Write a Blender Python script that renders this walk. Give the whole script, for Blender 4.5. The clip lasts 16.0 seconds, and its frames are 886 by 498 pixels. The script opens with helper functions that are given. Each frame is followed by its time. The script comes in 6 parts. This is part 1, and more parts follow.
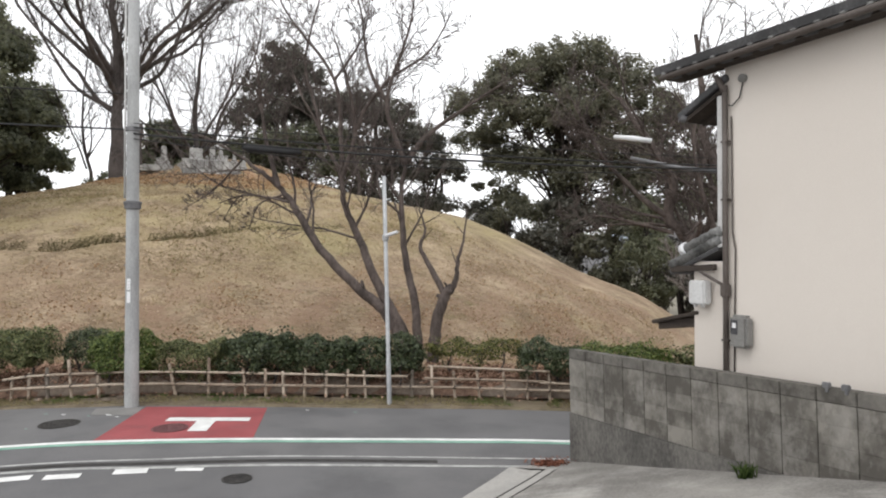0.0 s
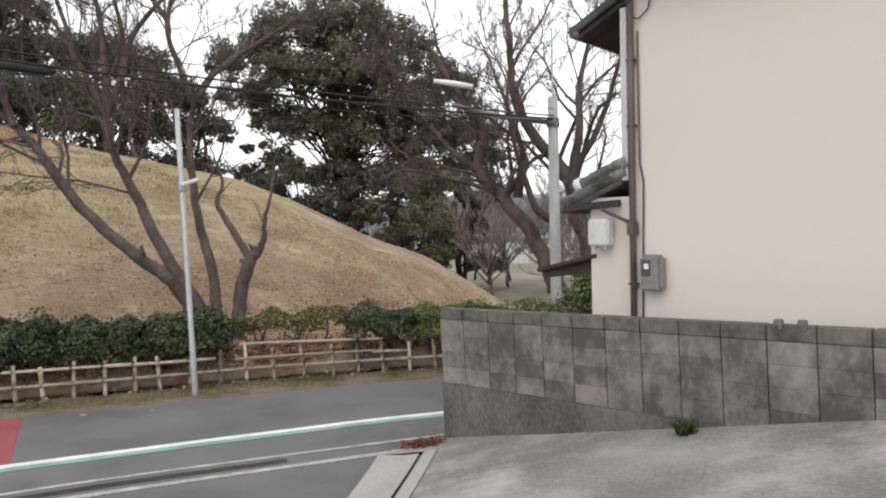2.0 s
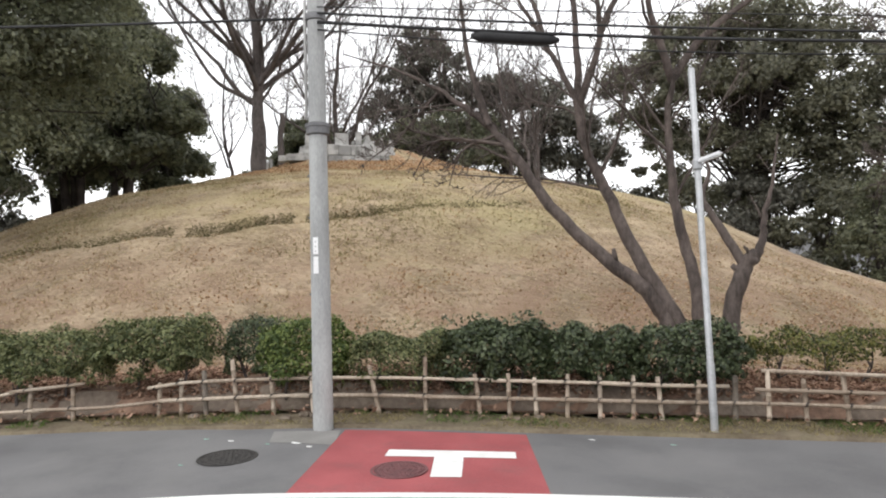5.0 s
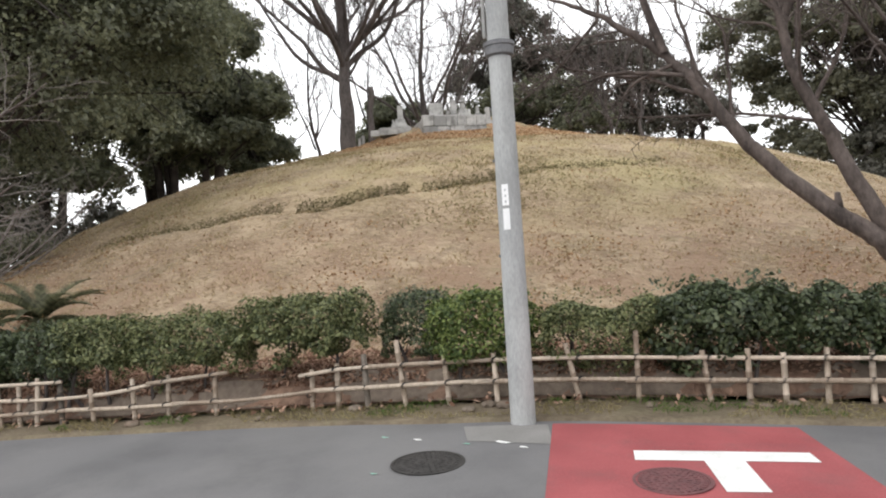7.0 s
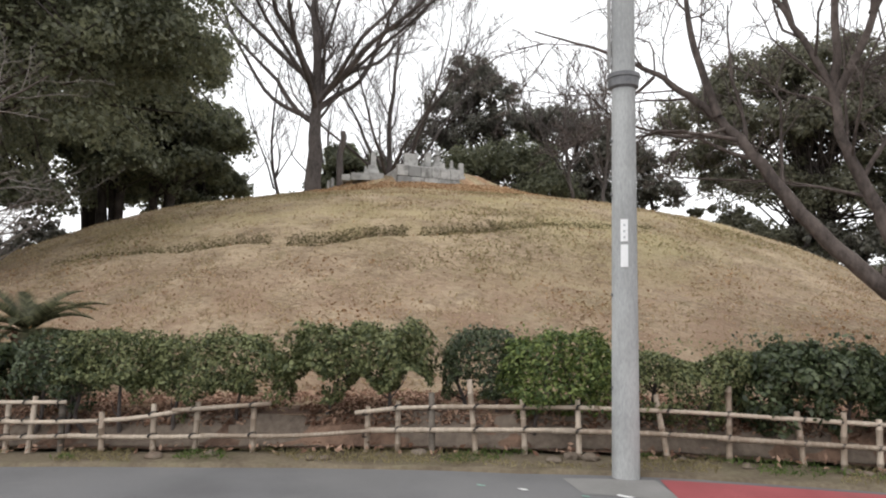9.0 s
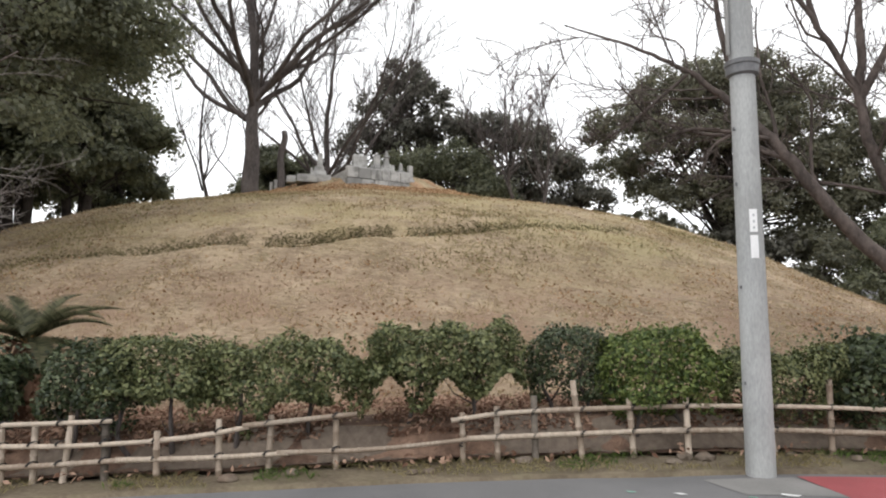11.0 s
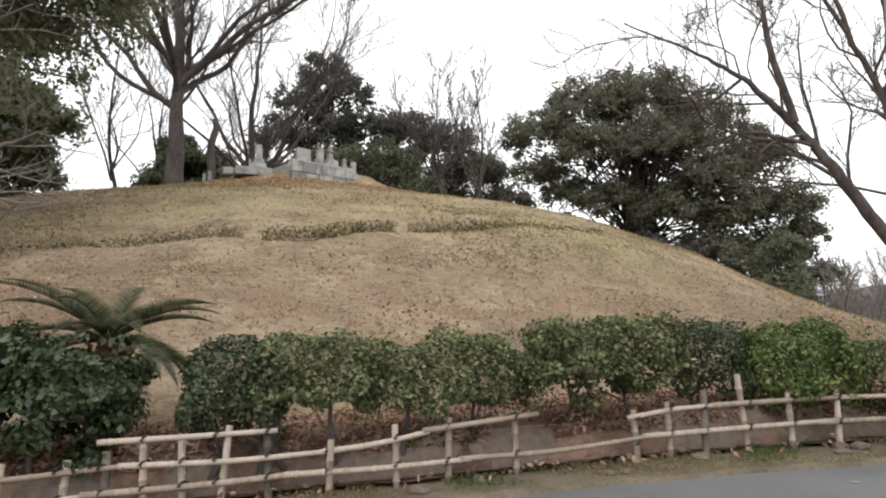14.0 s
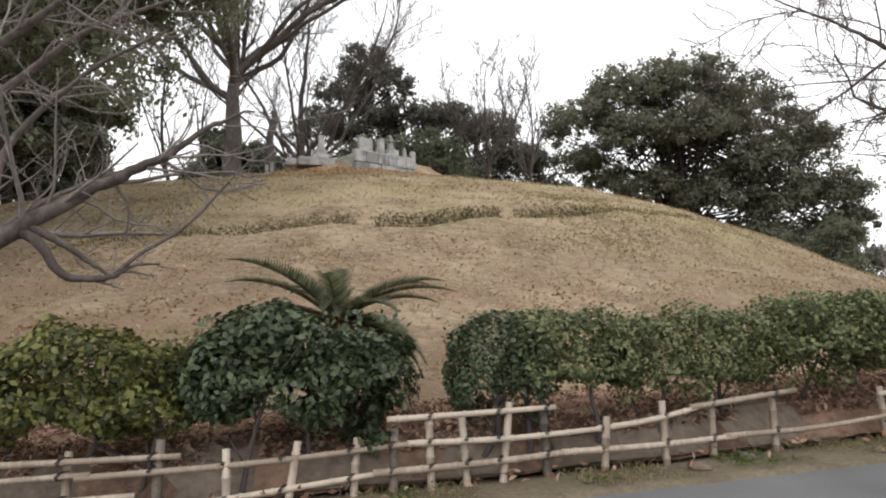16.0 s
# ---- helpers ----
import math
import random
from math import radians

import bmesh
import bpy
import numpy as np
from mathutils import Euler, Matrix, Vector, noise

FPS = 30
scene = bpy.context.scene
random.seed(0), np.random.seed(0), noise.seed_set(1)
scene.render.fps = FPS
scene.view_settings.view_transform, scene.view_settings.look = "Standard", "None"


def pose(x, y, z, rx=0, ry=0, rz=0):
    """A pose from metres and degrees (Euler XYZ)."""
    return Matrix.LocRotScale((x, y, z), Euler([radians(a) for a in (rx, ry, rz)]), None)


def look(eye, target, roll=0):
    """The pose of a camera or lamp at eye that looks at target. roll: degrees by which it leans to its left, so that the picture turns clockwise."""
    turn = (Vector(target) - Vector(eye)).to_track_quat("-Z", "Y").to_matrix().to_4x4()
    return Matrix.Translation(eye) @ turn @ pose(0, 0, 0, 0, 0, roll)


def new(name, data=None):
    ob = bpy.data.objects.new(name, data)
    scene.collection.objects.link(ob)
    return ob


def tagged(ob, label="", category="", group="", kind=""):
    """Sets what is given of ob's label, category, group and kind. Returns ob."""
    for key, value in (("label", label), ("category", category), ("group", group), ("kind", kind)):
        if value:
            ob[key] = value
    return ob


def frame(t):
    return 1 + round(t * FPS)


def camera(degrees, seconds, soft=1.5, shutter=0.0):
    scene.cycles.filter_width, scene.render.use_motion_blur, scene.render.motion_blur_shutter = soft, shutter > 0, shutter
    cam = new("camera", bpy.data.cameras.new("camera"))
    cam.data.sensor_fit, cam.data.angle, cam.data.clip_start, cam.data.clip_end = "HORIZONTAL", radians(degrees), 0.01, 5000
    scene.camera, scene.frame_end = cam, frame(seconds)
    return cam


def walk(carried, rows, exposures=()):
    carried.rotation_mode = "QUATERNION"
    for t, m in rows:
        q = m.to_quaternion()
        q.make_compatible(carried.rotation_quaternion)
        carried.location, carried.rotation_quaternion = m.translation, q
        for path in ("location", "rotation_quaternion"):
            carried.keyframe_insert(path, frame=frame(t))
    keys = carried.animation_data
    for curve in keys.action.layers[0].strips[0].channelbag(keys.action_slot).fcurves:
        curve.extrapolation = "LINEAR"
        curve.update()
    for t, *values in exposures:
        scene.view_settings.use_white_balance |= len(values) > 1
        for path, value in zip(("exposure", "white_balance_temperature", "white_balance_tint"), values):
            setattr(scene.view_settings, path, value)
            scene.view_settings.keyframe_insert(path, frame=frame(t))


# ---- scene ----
cam = camera(67.4, 16.0, soft=2.0)
PATH = [
    (0, (4.159, -0.818, 2.901), (3.422, 1.042, 2.926), -0.0),
    (0.5, (3.779, -0.376, 2.819), (3.251, 1.553, 2.823), -0.1),
    (1, (3.332, -0.054, 2.731), (3.008, 1.92, 2.753), -0.7),
    (1.5, (2.917, 0.344, 2.647), (2.71, 2.333, 2.626), -1.0),
    (2, (2.476, 0.699, 2.586), (2.434, 2.698, 2.514), -1.4),
    (2.5, (2.011, 1.054, 2.525), (1.972, 3.051, 2.413), -1.1),
    (3, (1.526, 1.358, 2.44), (1.36, 3.347, 2.32), -1.6),
    (3.5, (1.089, 1.669, 2.375), (0.719, 3.633, 2.291), -0.5),
    (4, (0.606, 1.921, 2.247), (-0.039, 3.813, 2.296), -0.5),
    (4.2, (0.437, 2.022, 2.203), (-0.33, 3.868, 2.266), -0.6),
    (6.3, (-1.802, 2.926, 1.884), (-2.94, 4.57, 1.917), -2.1),
    (6.5, (-2.027, 2.973, 1.879), (-3.161, 4.62, 1.908), -2.7),
    (7, (-2.571, 3.052, 1.82), (-3.793, 4.635, 1.833), -3.7),
    (7.5, (-3.101, 2.957, 1.77), (-4.419, 4.461, 1.759), -3.1),
    (8, (-3.554, 2.871, 1.738), (-4.85, 4.393, 1.794), 1.6),
    (8.5, (-3.923, 2.604, 1.609), (-4.94, 4.308, 1.853), -3.7),
    (9, (-4.406, 2.441, 1.553), (-5.433, 4.147, 1.741), 1.1),
    (9.2, (-4.582, 2.379, 1.534), (-5.62, 4.079, 1.713), 0.0),
    (11.3, (-6.841, 1.923, 1.425), (-7.562, 3.777, 1.634), 0.1),
    (11.5, (-7.049, 1.886, 1.423), (-7.739, 3.753, 1.614), -0.1),
    (12, (-7.568, 1.826, 1.407), (-8.189, 3.717, 1.606), 0.2),
    (12.5, (-8.055, 1.687, 1.378), (-8.646, 3.588, 1.568), 1.1),
    (13, (-8.527, 1.619, 1.375), (-9.062, 3.537, 1.562), 2.2),
    (13.5, (-9.006, 1.517, 1.355), (-9.481, 3.448, 1.569), 1.6),
    (14, (-9.514, 1.486, 1.346), (-9.934, 3.429, 1.567), -0.1),
    (14.5, (-10.08, 1.417, 1.289), (-10.484, 3.361, 1.523), -1.2),
    (15, (-10.658, 1.38, 1.258), (-11.066, 3.328, 1.462), -0.4),
    (15.5, (-11.206, 1.267, 1.236), (-11.609, 3.215, 1.439), -0.4),
    (16, (-11.771, 1.131, 1.201), (-12.22, 3.07, 1.402), -0.6),
]
walk(cam, [(t, look(eye, target, roll)) for t, eye, target, roll in PATH],
     [(0, 0.31), (1.5, 0.27), (2.6, 0.4), (3.5, 0.58), (4.2, 0.56), (6.3, 0.56), (7.5, 0.57), (8.2, 0.52), (9, 0.38), (12, 0.41), (16, 0.38)])

# ---- world, sun, exposure ----
world = bpy.data.worlds.new("overcast")
scene.world = world
world.use_nodes = True
wn = world.node_tree
sky = wn.nodes.new("ShaderNodeTexSky")
sky.sky_type = "NISHITA"
sky.sun_disc = False
sky.sun_elevation, sky.sun_rotation = radians(48), radians(200)
sky.air_density, sky.dust_density, sky.ozone_density = 1.0, 1.0, 1.0
pale = wn.nodes.new("ShaderNodeHueSaturation")
pale.inputs["Saturation"].default_value = 0.10
wn.links.new(sky.outputs[0], pale.inputs["Color"])
deck = wn.nodes.new("ShaderNodeMix")  # an even white cloud deck over the sky
deck.data_type = "RGBA"
deck.inputs[0].default_value = 0.85
deck.inputs[7].default_value = (8.2, 8.25, 8.45, 1)
wn.links.new(pale.outputs[0], deck.inputs[6])
wn.links.new(deck.outputs[2], wn.nodes["Background"].inputs["Color"])
wn.nodes["Background"].inputs["Strength"].default_value = 0.15

sun_data = bpy.data.lights.new("sun", "SUN")
sun_data.energy, sun_data.angle, sun_data.color = 0.5, radians(30), (1.0, 0.98, 0.95)
sun = new("sun", sun_data)
sun.matrix_world = look((0, 0, 60), (12, 38, 12))

# ---- materials ----


def material(name, dark, light, rough=0.85, grain=40.0, patch=2.0, bump=0.3, metal=0.0, spec=0.3, third=None, third_scale=0.5,
             third_amount=0.5, island=0.0, per_object=0.0, stretch=(1, 1, 1), bump_dist=0.01,
             fourth=None, fourth_scale=1.0, fourth_amount=0.5, thin=0.0, contrast=0.105):
    """A surface with variation at two scales, an optional third tint in patches, and a fine relief."""
    m = bpy.data.materials.new(name)
    m.use_nodes = True
    nt = m.node_tree
    n, k = nt.nodes, nt.links
    b = n["Principled BSDF"]
    b.inputs["Roughness"].default_value = rough
    b.inputs["Metallic"].default_value = metal
    b.inputs["Specular IOR Level"].default_value = spec
    co = n.new("ShaderNodeNewGeometry")
    mp = n.new("ShaderNodeMapping")
    mp.inputs["Scale"].default_value = stretch
    k.new(co.outputs["Position"], mp.inputs["Vector"])
    fine = n.new("ShaderNodeTexNoise")
    fine.inputs["Scale"].default_value, fine.inputs["Detail"].default_value, fine.inputs["Roughness"].default_value = grain, 6, 0.65
    big = n.new("ShaderNodeTexNoise")
    big.inputs["Scale"].default_value, big.inputs["Detail"].default_value = patch, 5
    for t in (fine, big):
        k.new(mp.outputs[0], t.inputs["Vector"])
    add = n.new("ShaderNodeMath")
    add.operation = "ADD"
    k.new(fine.outputs["Fac"], add.inputs[0])
    k.new(big.outputs["Fac"], add.inputs[1])
    fac = add.outputs[0]
    for source, amount in (("island", island), ("object", per_object)):
        if amount:
            if source == "island":
                r = n.new("ShaderNodeNewGeometry").outputs["Random Per Island"]
            else:
                r = n.new("ShaderNodeObjectInfo").outputs["Random"]
            s = n.new("ShaderNodeMath")
            s.operation = "MULTIPLY_ADD"
            s.inputs[1].default_value, s.inputs[2].default_value = amount, -amount / 2
            k.new(r, s.inputs[0])
            a = n.new("ShaderNodeMath")
            k.new(fac, a.inputs[0])
            k.new(s.outputs[0], a.inputs[1])
            fac = a.outputs[0]
    ramp = n.new("ShaderNodeValToRGB")
    ramp.color_ramp.elements[0].position, ramp.color_ramp.elements[1].position = 0.5 - contrast, 0.5 + contrast
    ramp.color_ramp.elements[0].color, ramp.color_ramp.elements[1].color = (*dark, 1), (*light, 1)
    half = n.new("ShaderNodeMath")
    half.operation = "MULTIPLY"
    half.inputs[1].default_value = 0.5
    k.new(fac, half.inputs[0])
    k.new(half.outputs[0], ramp.inputs[0])
    colour = ramp.outputs[0]
    if third:
        t = n.new("ShaderNodeTexNoise")
        t.inputs["Scale"].default_value, t.inputs["Detail"].default_value, t.inputs["Roughness"].default_value = third_scale, 7, 0.7
        k.new(mp.outputs[0], t.inputs["Vector"])
        tr = n.new("ShaderNodeValToRGB")
        tr.color_ramp.elements[0].position, tr.color_ramp.elements[1].position = 0.5, 0.66
        k.new(t.outputs["Fac"], tr.inputs[0])
        sc = n.new("ShaderNodeMath")
        sc.operation = "MULTIPLY"
        sc.inputs[1].default_value = third_amount
        k.new(tr.outputs[0], sc.inputs[0])
        mx = n.new("ShaderNodeMix")
        mx.data_type = "RGBA"
        mx.inputs[7].default_value = (*third, 1)
        k.new(sc.outputs[0], mx.inputs[0])
        k.new(colour, mx.inputs[6])
        colour = mx.outputs[2]
    if fourth:
        t = n.new("ShaderNodeTexNoise")
        t.inputs["Scale"].default_value, t.inputs["Detail"].default_value, t.inputs["Roughness"].default_value = fourth_scale, 8, 0.75
        sh = n.new("ShaderNodeMapping")
        sh.inputs["Location"].default_value = (13.1, 4.7, 2.2)
        k.new(mp.outputs[0], sh.inputs["Vector"])
        k.new(sh.outputs[0], t.inputs["Vector"])
        tr = n.new("ShaderNodeValToRGB")
        tr.color_ramp.elements[0].position, tr.color_ramp.elements[1].position = 0.5, 0.62
        k.new(t.outputs["Fac"], tr.inputs[0])
        sc = n.new("ShaderNodeMath")
        sc.operation = "MULTIPLY"
        sc.inputs[1].default_value = fourth_amount
        k.new(tr.outputs[0], sc.inputs[0])
        mx = n.new("ShaderNodeMix")
        mx.data_type = "RGBA"
        mx.inputs[7].default_value = (*fourth, 1)
        k.new(sc.outputs[0], mx.inputs[0])
        k.new(colour, mx.inputs[6])
        colour = mx.outputs[2]
    k.new(colour, b.inputs["Base Color"])
    if bump:
        bp = n.new("ShaderNodeBump")
        bp.inputs["Strength"].default_value, bp.inputs["Distance"].default_value = bump, bump_dist
        k.new(fine.outputs["Fac"], bp.inputs["Height"])
        k.new(bp.outputs[0], b.inputs["Normal"])
    if thin:  # light passes through leaves
        tl = n.new("ShaderNodeBsdfTranslucent")
        k.new(colour, tl.inputs["Color"])
        ms = n.new("ShaderNodeMixShader")
        ms.inputs[0].default_value = thin
        k.new(b.outputs[0], ms.inputs[1])
        k.new(tl.outputs[0], ms.inputs[2])
        k.new(ms.outputs[0], n["Material Output"].inputs["Surface"])
    return m


ASPHALT = material("asphalt", (0.115, 0.113, 0.114), (0.18, 0.177, 0.178), 0.9, 120, 0.8, 0.5, third=(0.125, 0.12, 0.118), third_scale=0.4, fourth=(0.2, 0.195, 0.19), fourth_scale=0.25, fourth_amount=0.4)
PATCH = material("asphalt_patch", (0.19, 0.185, 0.175), (0.26, 0.25, 0.24), 0.9, 80, 1.5, 0.4)
RED_PAINT = material("red_road_paint", (0.26, 0.062, 0.066), (0.36, 0.092, 0.097), 0.75, 60, 1.3, 0.3, third=(0.18, 0.085, 0.085), third_scale=2.0, third_amount=0.35)
WHITE_PAINT = material("white_road_paint", (0.62, 0.62, 0.6), (0.85, 0.85, 0.83), 0.7, 60, 3, 0.2)
WORN_PAINT = material("worn_white_paint", (0.26, 0.26, 0.25), (0.5, 0.5, 0.48), 0.8, 25, 4, 0.3)
GREEN_PAINT = material("green_road_paint", (0.17, 0.33, 0.26), (0.3, 0.48, 0.39), 0.75, 40, 3, 0.2)
IRON = material("cast_iron", (0.035, 0.033, 0.032), (0.075, 0.07, 0.066), 0.6, 60, 8, 0.5, metal=0.4)
CONCRETE = material("ramp_concrete", (0.18, 0.17, 0.157), (0.315, 0.3, 0.275), 0.9, 30, 1.2, 0.35, third=(0.5, 0.48, 0.45), third_scale=0.6, third_amount=0.6)
KERB = material("kerb_concrete", (0.33, 0.32, 0.3), (0.48, 0.46, 0.43), 0.9, 40, 2, 0.35, third=(0.2, 0.19, 0.17), third_scale=2)
BLOCK = material("concrete_block", (0.1, 0.092, 0.08), (0.25, 0.235, 0.208), 0.92, 9, 1.5, 0.45, third=(0.085, 0.078, 0.068), third_scale=1.1, third_amount=0.85, per_object=0.34, stretch=(1, 1, 0.7),
                 fourth=(0.34, 0.325, 0.3), fourth_scale=2.3, fourth_amount=0.35)
BLOCK_OLD = material("weathered_concrete", (0.08, 0.076, 0.07), (0.18, 0.17, 0.155), 0.93, 25, 1.5, 0.5, third=(0.07, 0.068, 0.062), third_scale=1.2, third_amount=0.6, stretch=(1, 1, 0.6))
BLOCK_CAP = material("stained_block", (0.08, 0.074, 0.065), (0.19, 0.178, 0.158), 0.92, 10, 2.6, 0.45, third=(0.09, 0.085, 0.078), third_scale=1.3, third_amount=0.7, per_object=0.15)
MORTAR = material("mortar", (0.06, 0.058, 0.054), (0.11, 0.105, 0.1), 0.95, 40, 3, 0.4)
STUCCO = material("cream_stucco", (0.66, 0.605, 0.545), (0.72, 0.665, 0.605), 0.92, 120, 0.5, 0.25, third=(0.63, 0.575, 0.52), third_scale=0.5, third_amount=0.4, bump_dist=0.004)
TILE = material("roof_tile", (0.06, 0.06, 0.062), (0.13, 0.13, 0.133), 0.5, 30, 3, 0.3, spec=0.5, per_object=0.3)
TILE_WORN = material("worn_tile", (0.1, 0.1, 0.098), (0.3, 0.3, 0.29), 0.7, 25, 5, 0.4)
TILE_PALE = material("mortar_ridge", (0.33, 0.325, 0.31), (0.5, 0.49, 0.47), 0.85, 30, 4, 0.4)
WOOD_DARK = material("dark_wood", (0.035, 0.028, 0.024), (0.075, 0.06, 0.05), 0.8, 30, 3, 0.4, stretch=(1, 1, 4))
PIPE_BROWN = material("brown_pipe", (0.09, 0.075, 0.065), (0.13, 0.11, 0.1), 0.5, 30, 3, 0.1)
PIPE_WHITE = material("white_pipe", (0.5, 0.5, 0.49), (0.62, 0.61, 0.6), 0.5, 30, 3, 0.1)
BOX_GREY = material("grey_plastic", (0.2, 0.195, 0.185), (0.27, 0.265, 0.25), 0.5, 30, 4, 0.1)
GLASS_DARK = material("meter_window", (0.05, 0.05, 0.055), (0.09, 0.09, 0.095), 0.15, 10, 3, 0.0, spec=0.5)
BOX_WHITE = material("white_box", (0.55, 0.55, 0.54), (0.68, 0.68, 0.67), 0.5, 30, 4, 0.1)
POLE_GREY = material("pole_concrete", (0.31, 0.315, 0.315), (0.45, 0.455, 0.45), 0.75, 60, 3, 0.25, third=(0.25, 0.25, 0.24), third_scale=2.5, third_amount=0.5, stretch=(1, 1, 0.3))
STEEL = material("galvanised_steel", (0.38, 0.39, 0.4), (0.52, 0.53, 0.54), 0.5, 40, 4, 0.1, metal=0.5)
BAND = material("grey_band", (0.14, 0.14, 0.145), (0.21, 0.21, 0.215), 0.5, 30, 4, 0.1, metal=0.3)
LABEL_WHITE = material("label_plate", (0.78, 0.78, 0.78), (0.86, 0.86, 0.86), 0.4, 30, 4, 0.0)
BLACK = material("black_rubber", (0.02, 0.02, 0.021), (0.035, 0.035, 0.036), 0.6, 30, 4, 0.1)
LAMP_WHITE = material("lamp_white", (0.68, 0.69, 0.7), (0.78, 0.79, 0.8), 0.4, 30, 4, 0.0)
BAMBOO = material("dry_bamboo", (0.3, 0.235, 0.18), (0.55, 0.46, 0.37), 0.6, 30, 3, 0.2, third=(0.27, 0.23, 0.19), third_scale=3, per_object=0.5, stretch=(1, 1, 0.4))
BAMBOO_OLD = material("old_bamboo", (0.1, 0.085, 0.07), (0.2, 0.17, 0.14), 0.8, 30, 3, 0.3, per_object=0.4)
TURF = material("dry_turf", (0.215, 0.158, 0.1), (0.445, 0.345, 0.235), 0.95, 8, 0.7, 1.0, third=(0.36, 0.305, 0.165), third_scale=0.13, third_amount=0.8, bump_dist=0.09,
                fourth=(0.2, 0.142, 0.096), fourth_scale=1.6, fourth_amount=0.7, stretch=(0.7, 1.0, 1.6), contrast=0.085)


def turf_zones(m):
    """Yellow-green grass on the upper slope, browner thatch below it, both in broken patches."""
    n, k = m.node_tree.nodes, m.node_tree.links
    base = n["Principled BSDF"].inputs["Base Color"]
    colour = base.links[0].from_socket
    pos = n.new("ShaderNodeNewGeometry").outputs["Position"]
    z = n.new("ShaderNodeSeparateXYZ")
    k.new(pos, z.inputs[0])
    for lo, hi, tint, scale, seed, share in ((2.7, 4.0, (0.385, 0.32, 0.16), 0.5, 3.0, 0.6), (3.0, 1.6, (0.3, 0.2, 0.135), 0.65, 9.0, 0.8), (6.2, 2.6, (0.2, 0.17, 0.085), 1.1, 21.0, 0.8)):
        r = n.new("ShaderNodeMapRange")
        r.inputs["From Min"].default_value, r.inputs["From Max"].default_value = lo, hi
        k.new(z.outputs["Z"], r.inputs["Value"])
        sh = n.new("ShaderNodeVectorMath")
        sh.inputs[1].default_value = (seed, seed * 2, seed)
        k.new(pos, sh.inputs[0])
        t = n.new("ShaderNodeTexNoise")
        t.inputs["Scale"].default_value, t.inputs["Detail"].default_value, t.inputs["Roughness"].default_value = scale, 8, 0.72
        k.new(sh.outputs[0], t.inputs["Vector"])
        cut = n.new("ShaderNodeMapRange")
        cut.inputs["From Min"].default_value, cut.inputs["From Max"].default_value = (0.42, 0.6) if scale < 1 else (0.56, 0.72)
        k.new(t.outputs["Fac"], cut.inputs["Value"])
        r.inputs["To Max"].default_value = share
        f = n.new("ShaderNodeMath")
        f.operation = "MULTIPLY"
        k.new(r.outputs[0], f.inputs[0])
        k.new(cut.outputs[0], f.inputs[1])
        mx = n.new("ShaderNodeMix")
        mx.data_type = "RGBA"
        mx.inputs[7].default_value = (*tint, 1)
        k.new(f.outputs[0], mx.inputs[0])
        k.new(colour, mx.inputs[6])
        colour = mx.outputs[2]
    k.new(colour, base)


turf_zones(TURF)
LEAF_SOIL = material("leaf_strewn_soil", (0.13, 0.082, 0.06), (0.31, 0.2, 0.142), 0.95, 9, 1.2, 1.0, bump_dist=0.05)
SOIL = material("bank_soil", (0.12, 0.095, 0.075), (0.22, 0.18, 0.14), 0.95, 14, 1.6, 0.8, third=(0.2, 0.12, 0.075), third_scale=1.5, bump_dist=0.03)
SHEET = material("weed_sheet", (0.13, 0.1, 0.078), (0.25, 0.2, 0.158), 0.8, 12, 1.3, 0.5, bump_dist=0.02)
VERGE = material("verge_soil", (0.115, 0.09, 0.062), (0.215, 0.175, 0.12), 0.95, 18, 2.2, 0.8, third=(0.13, 0.125, 0.06), third_scale=1.6, third_amount=0.4, bump_dist=0.03)
FAR_GROUND = material("far_ground", (0.14, 0.125, 0.095), (0.24, 0.22, 0.17), 0.95, 0.6, 0.08, 0.3)
BARK = material("cherry_bark", (0.06, 0.048, 0.043), (0.155, 0.124, 0.11), 0.9, 14, 3, 0.8, stretch=(1, 1, 0.5), bump_dist=0.02)
BARK_GREY = material("grey_bark", (0.055, 0.046, 0.043), (0.135, 0.115, 0.107), 0.9, 12, 2, 0.7, stretch=(1, 1, 0.4), bump_dist=0.02)
BARK_DARK = material("dark_bark", (0.035, 0.029, 0.026), (0.085, 0.07, 0.062), 0.9, 12, 2, 0.7, bump_dist=0.02)
TWIG_PALE = material("pale_twig", (0.17, 0.145, 0.13), (0.28, 0.25, 0.23), 0.85, 14, 3, 0.4)
HEDGE_MID = material("hedge_leaf", (0.055, 0.07, 0.026), (0.22, 0.235, 0.105), 0.5, 30, 5, 0, island=1.0, spec=0.35, thin=0.25)
HEDGE_BRIGHT = material("bright_hedge_leaf", (0.045, 0.075, 0.017), (0.19, 0.235, 0.068), 0.5, 30, 5, 0, island=1.0, spec=0.35, thin=0.25)
HEDGE_DARK = material("glossy_dark_leaf", (0.028, 0.042, 0.018), (0.11, 0.135, 0.066), 0.4, 30, 5, 0, island=1.0, spec=0.4, thin=0.25)
HEDGE_YELLOW = material("yellowish_leaf", (0.05, 0.06, 0.018), (0.2, 0.2, 0.06), 0.5, 30, 5, 0, island=1.0, spec=0.35, thin=0.25)
OAK_LEAF = material("oak_leaf", (0.118, 0.117, 0.078), (0.225, 0.22, 0.145), 0.42, 20, 0.35, 0, island=0.6, spec=0.75, thin=0.62)
GROVE_LEAF = material("grove_leaf", (0.118, 0.128, 0.08), (0.235, 0.245, 0.148), 0.42, 20, 0.35, 0, island=0.6, spec=0.75, thin=0.62)
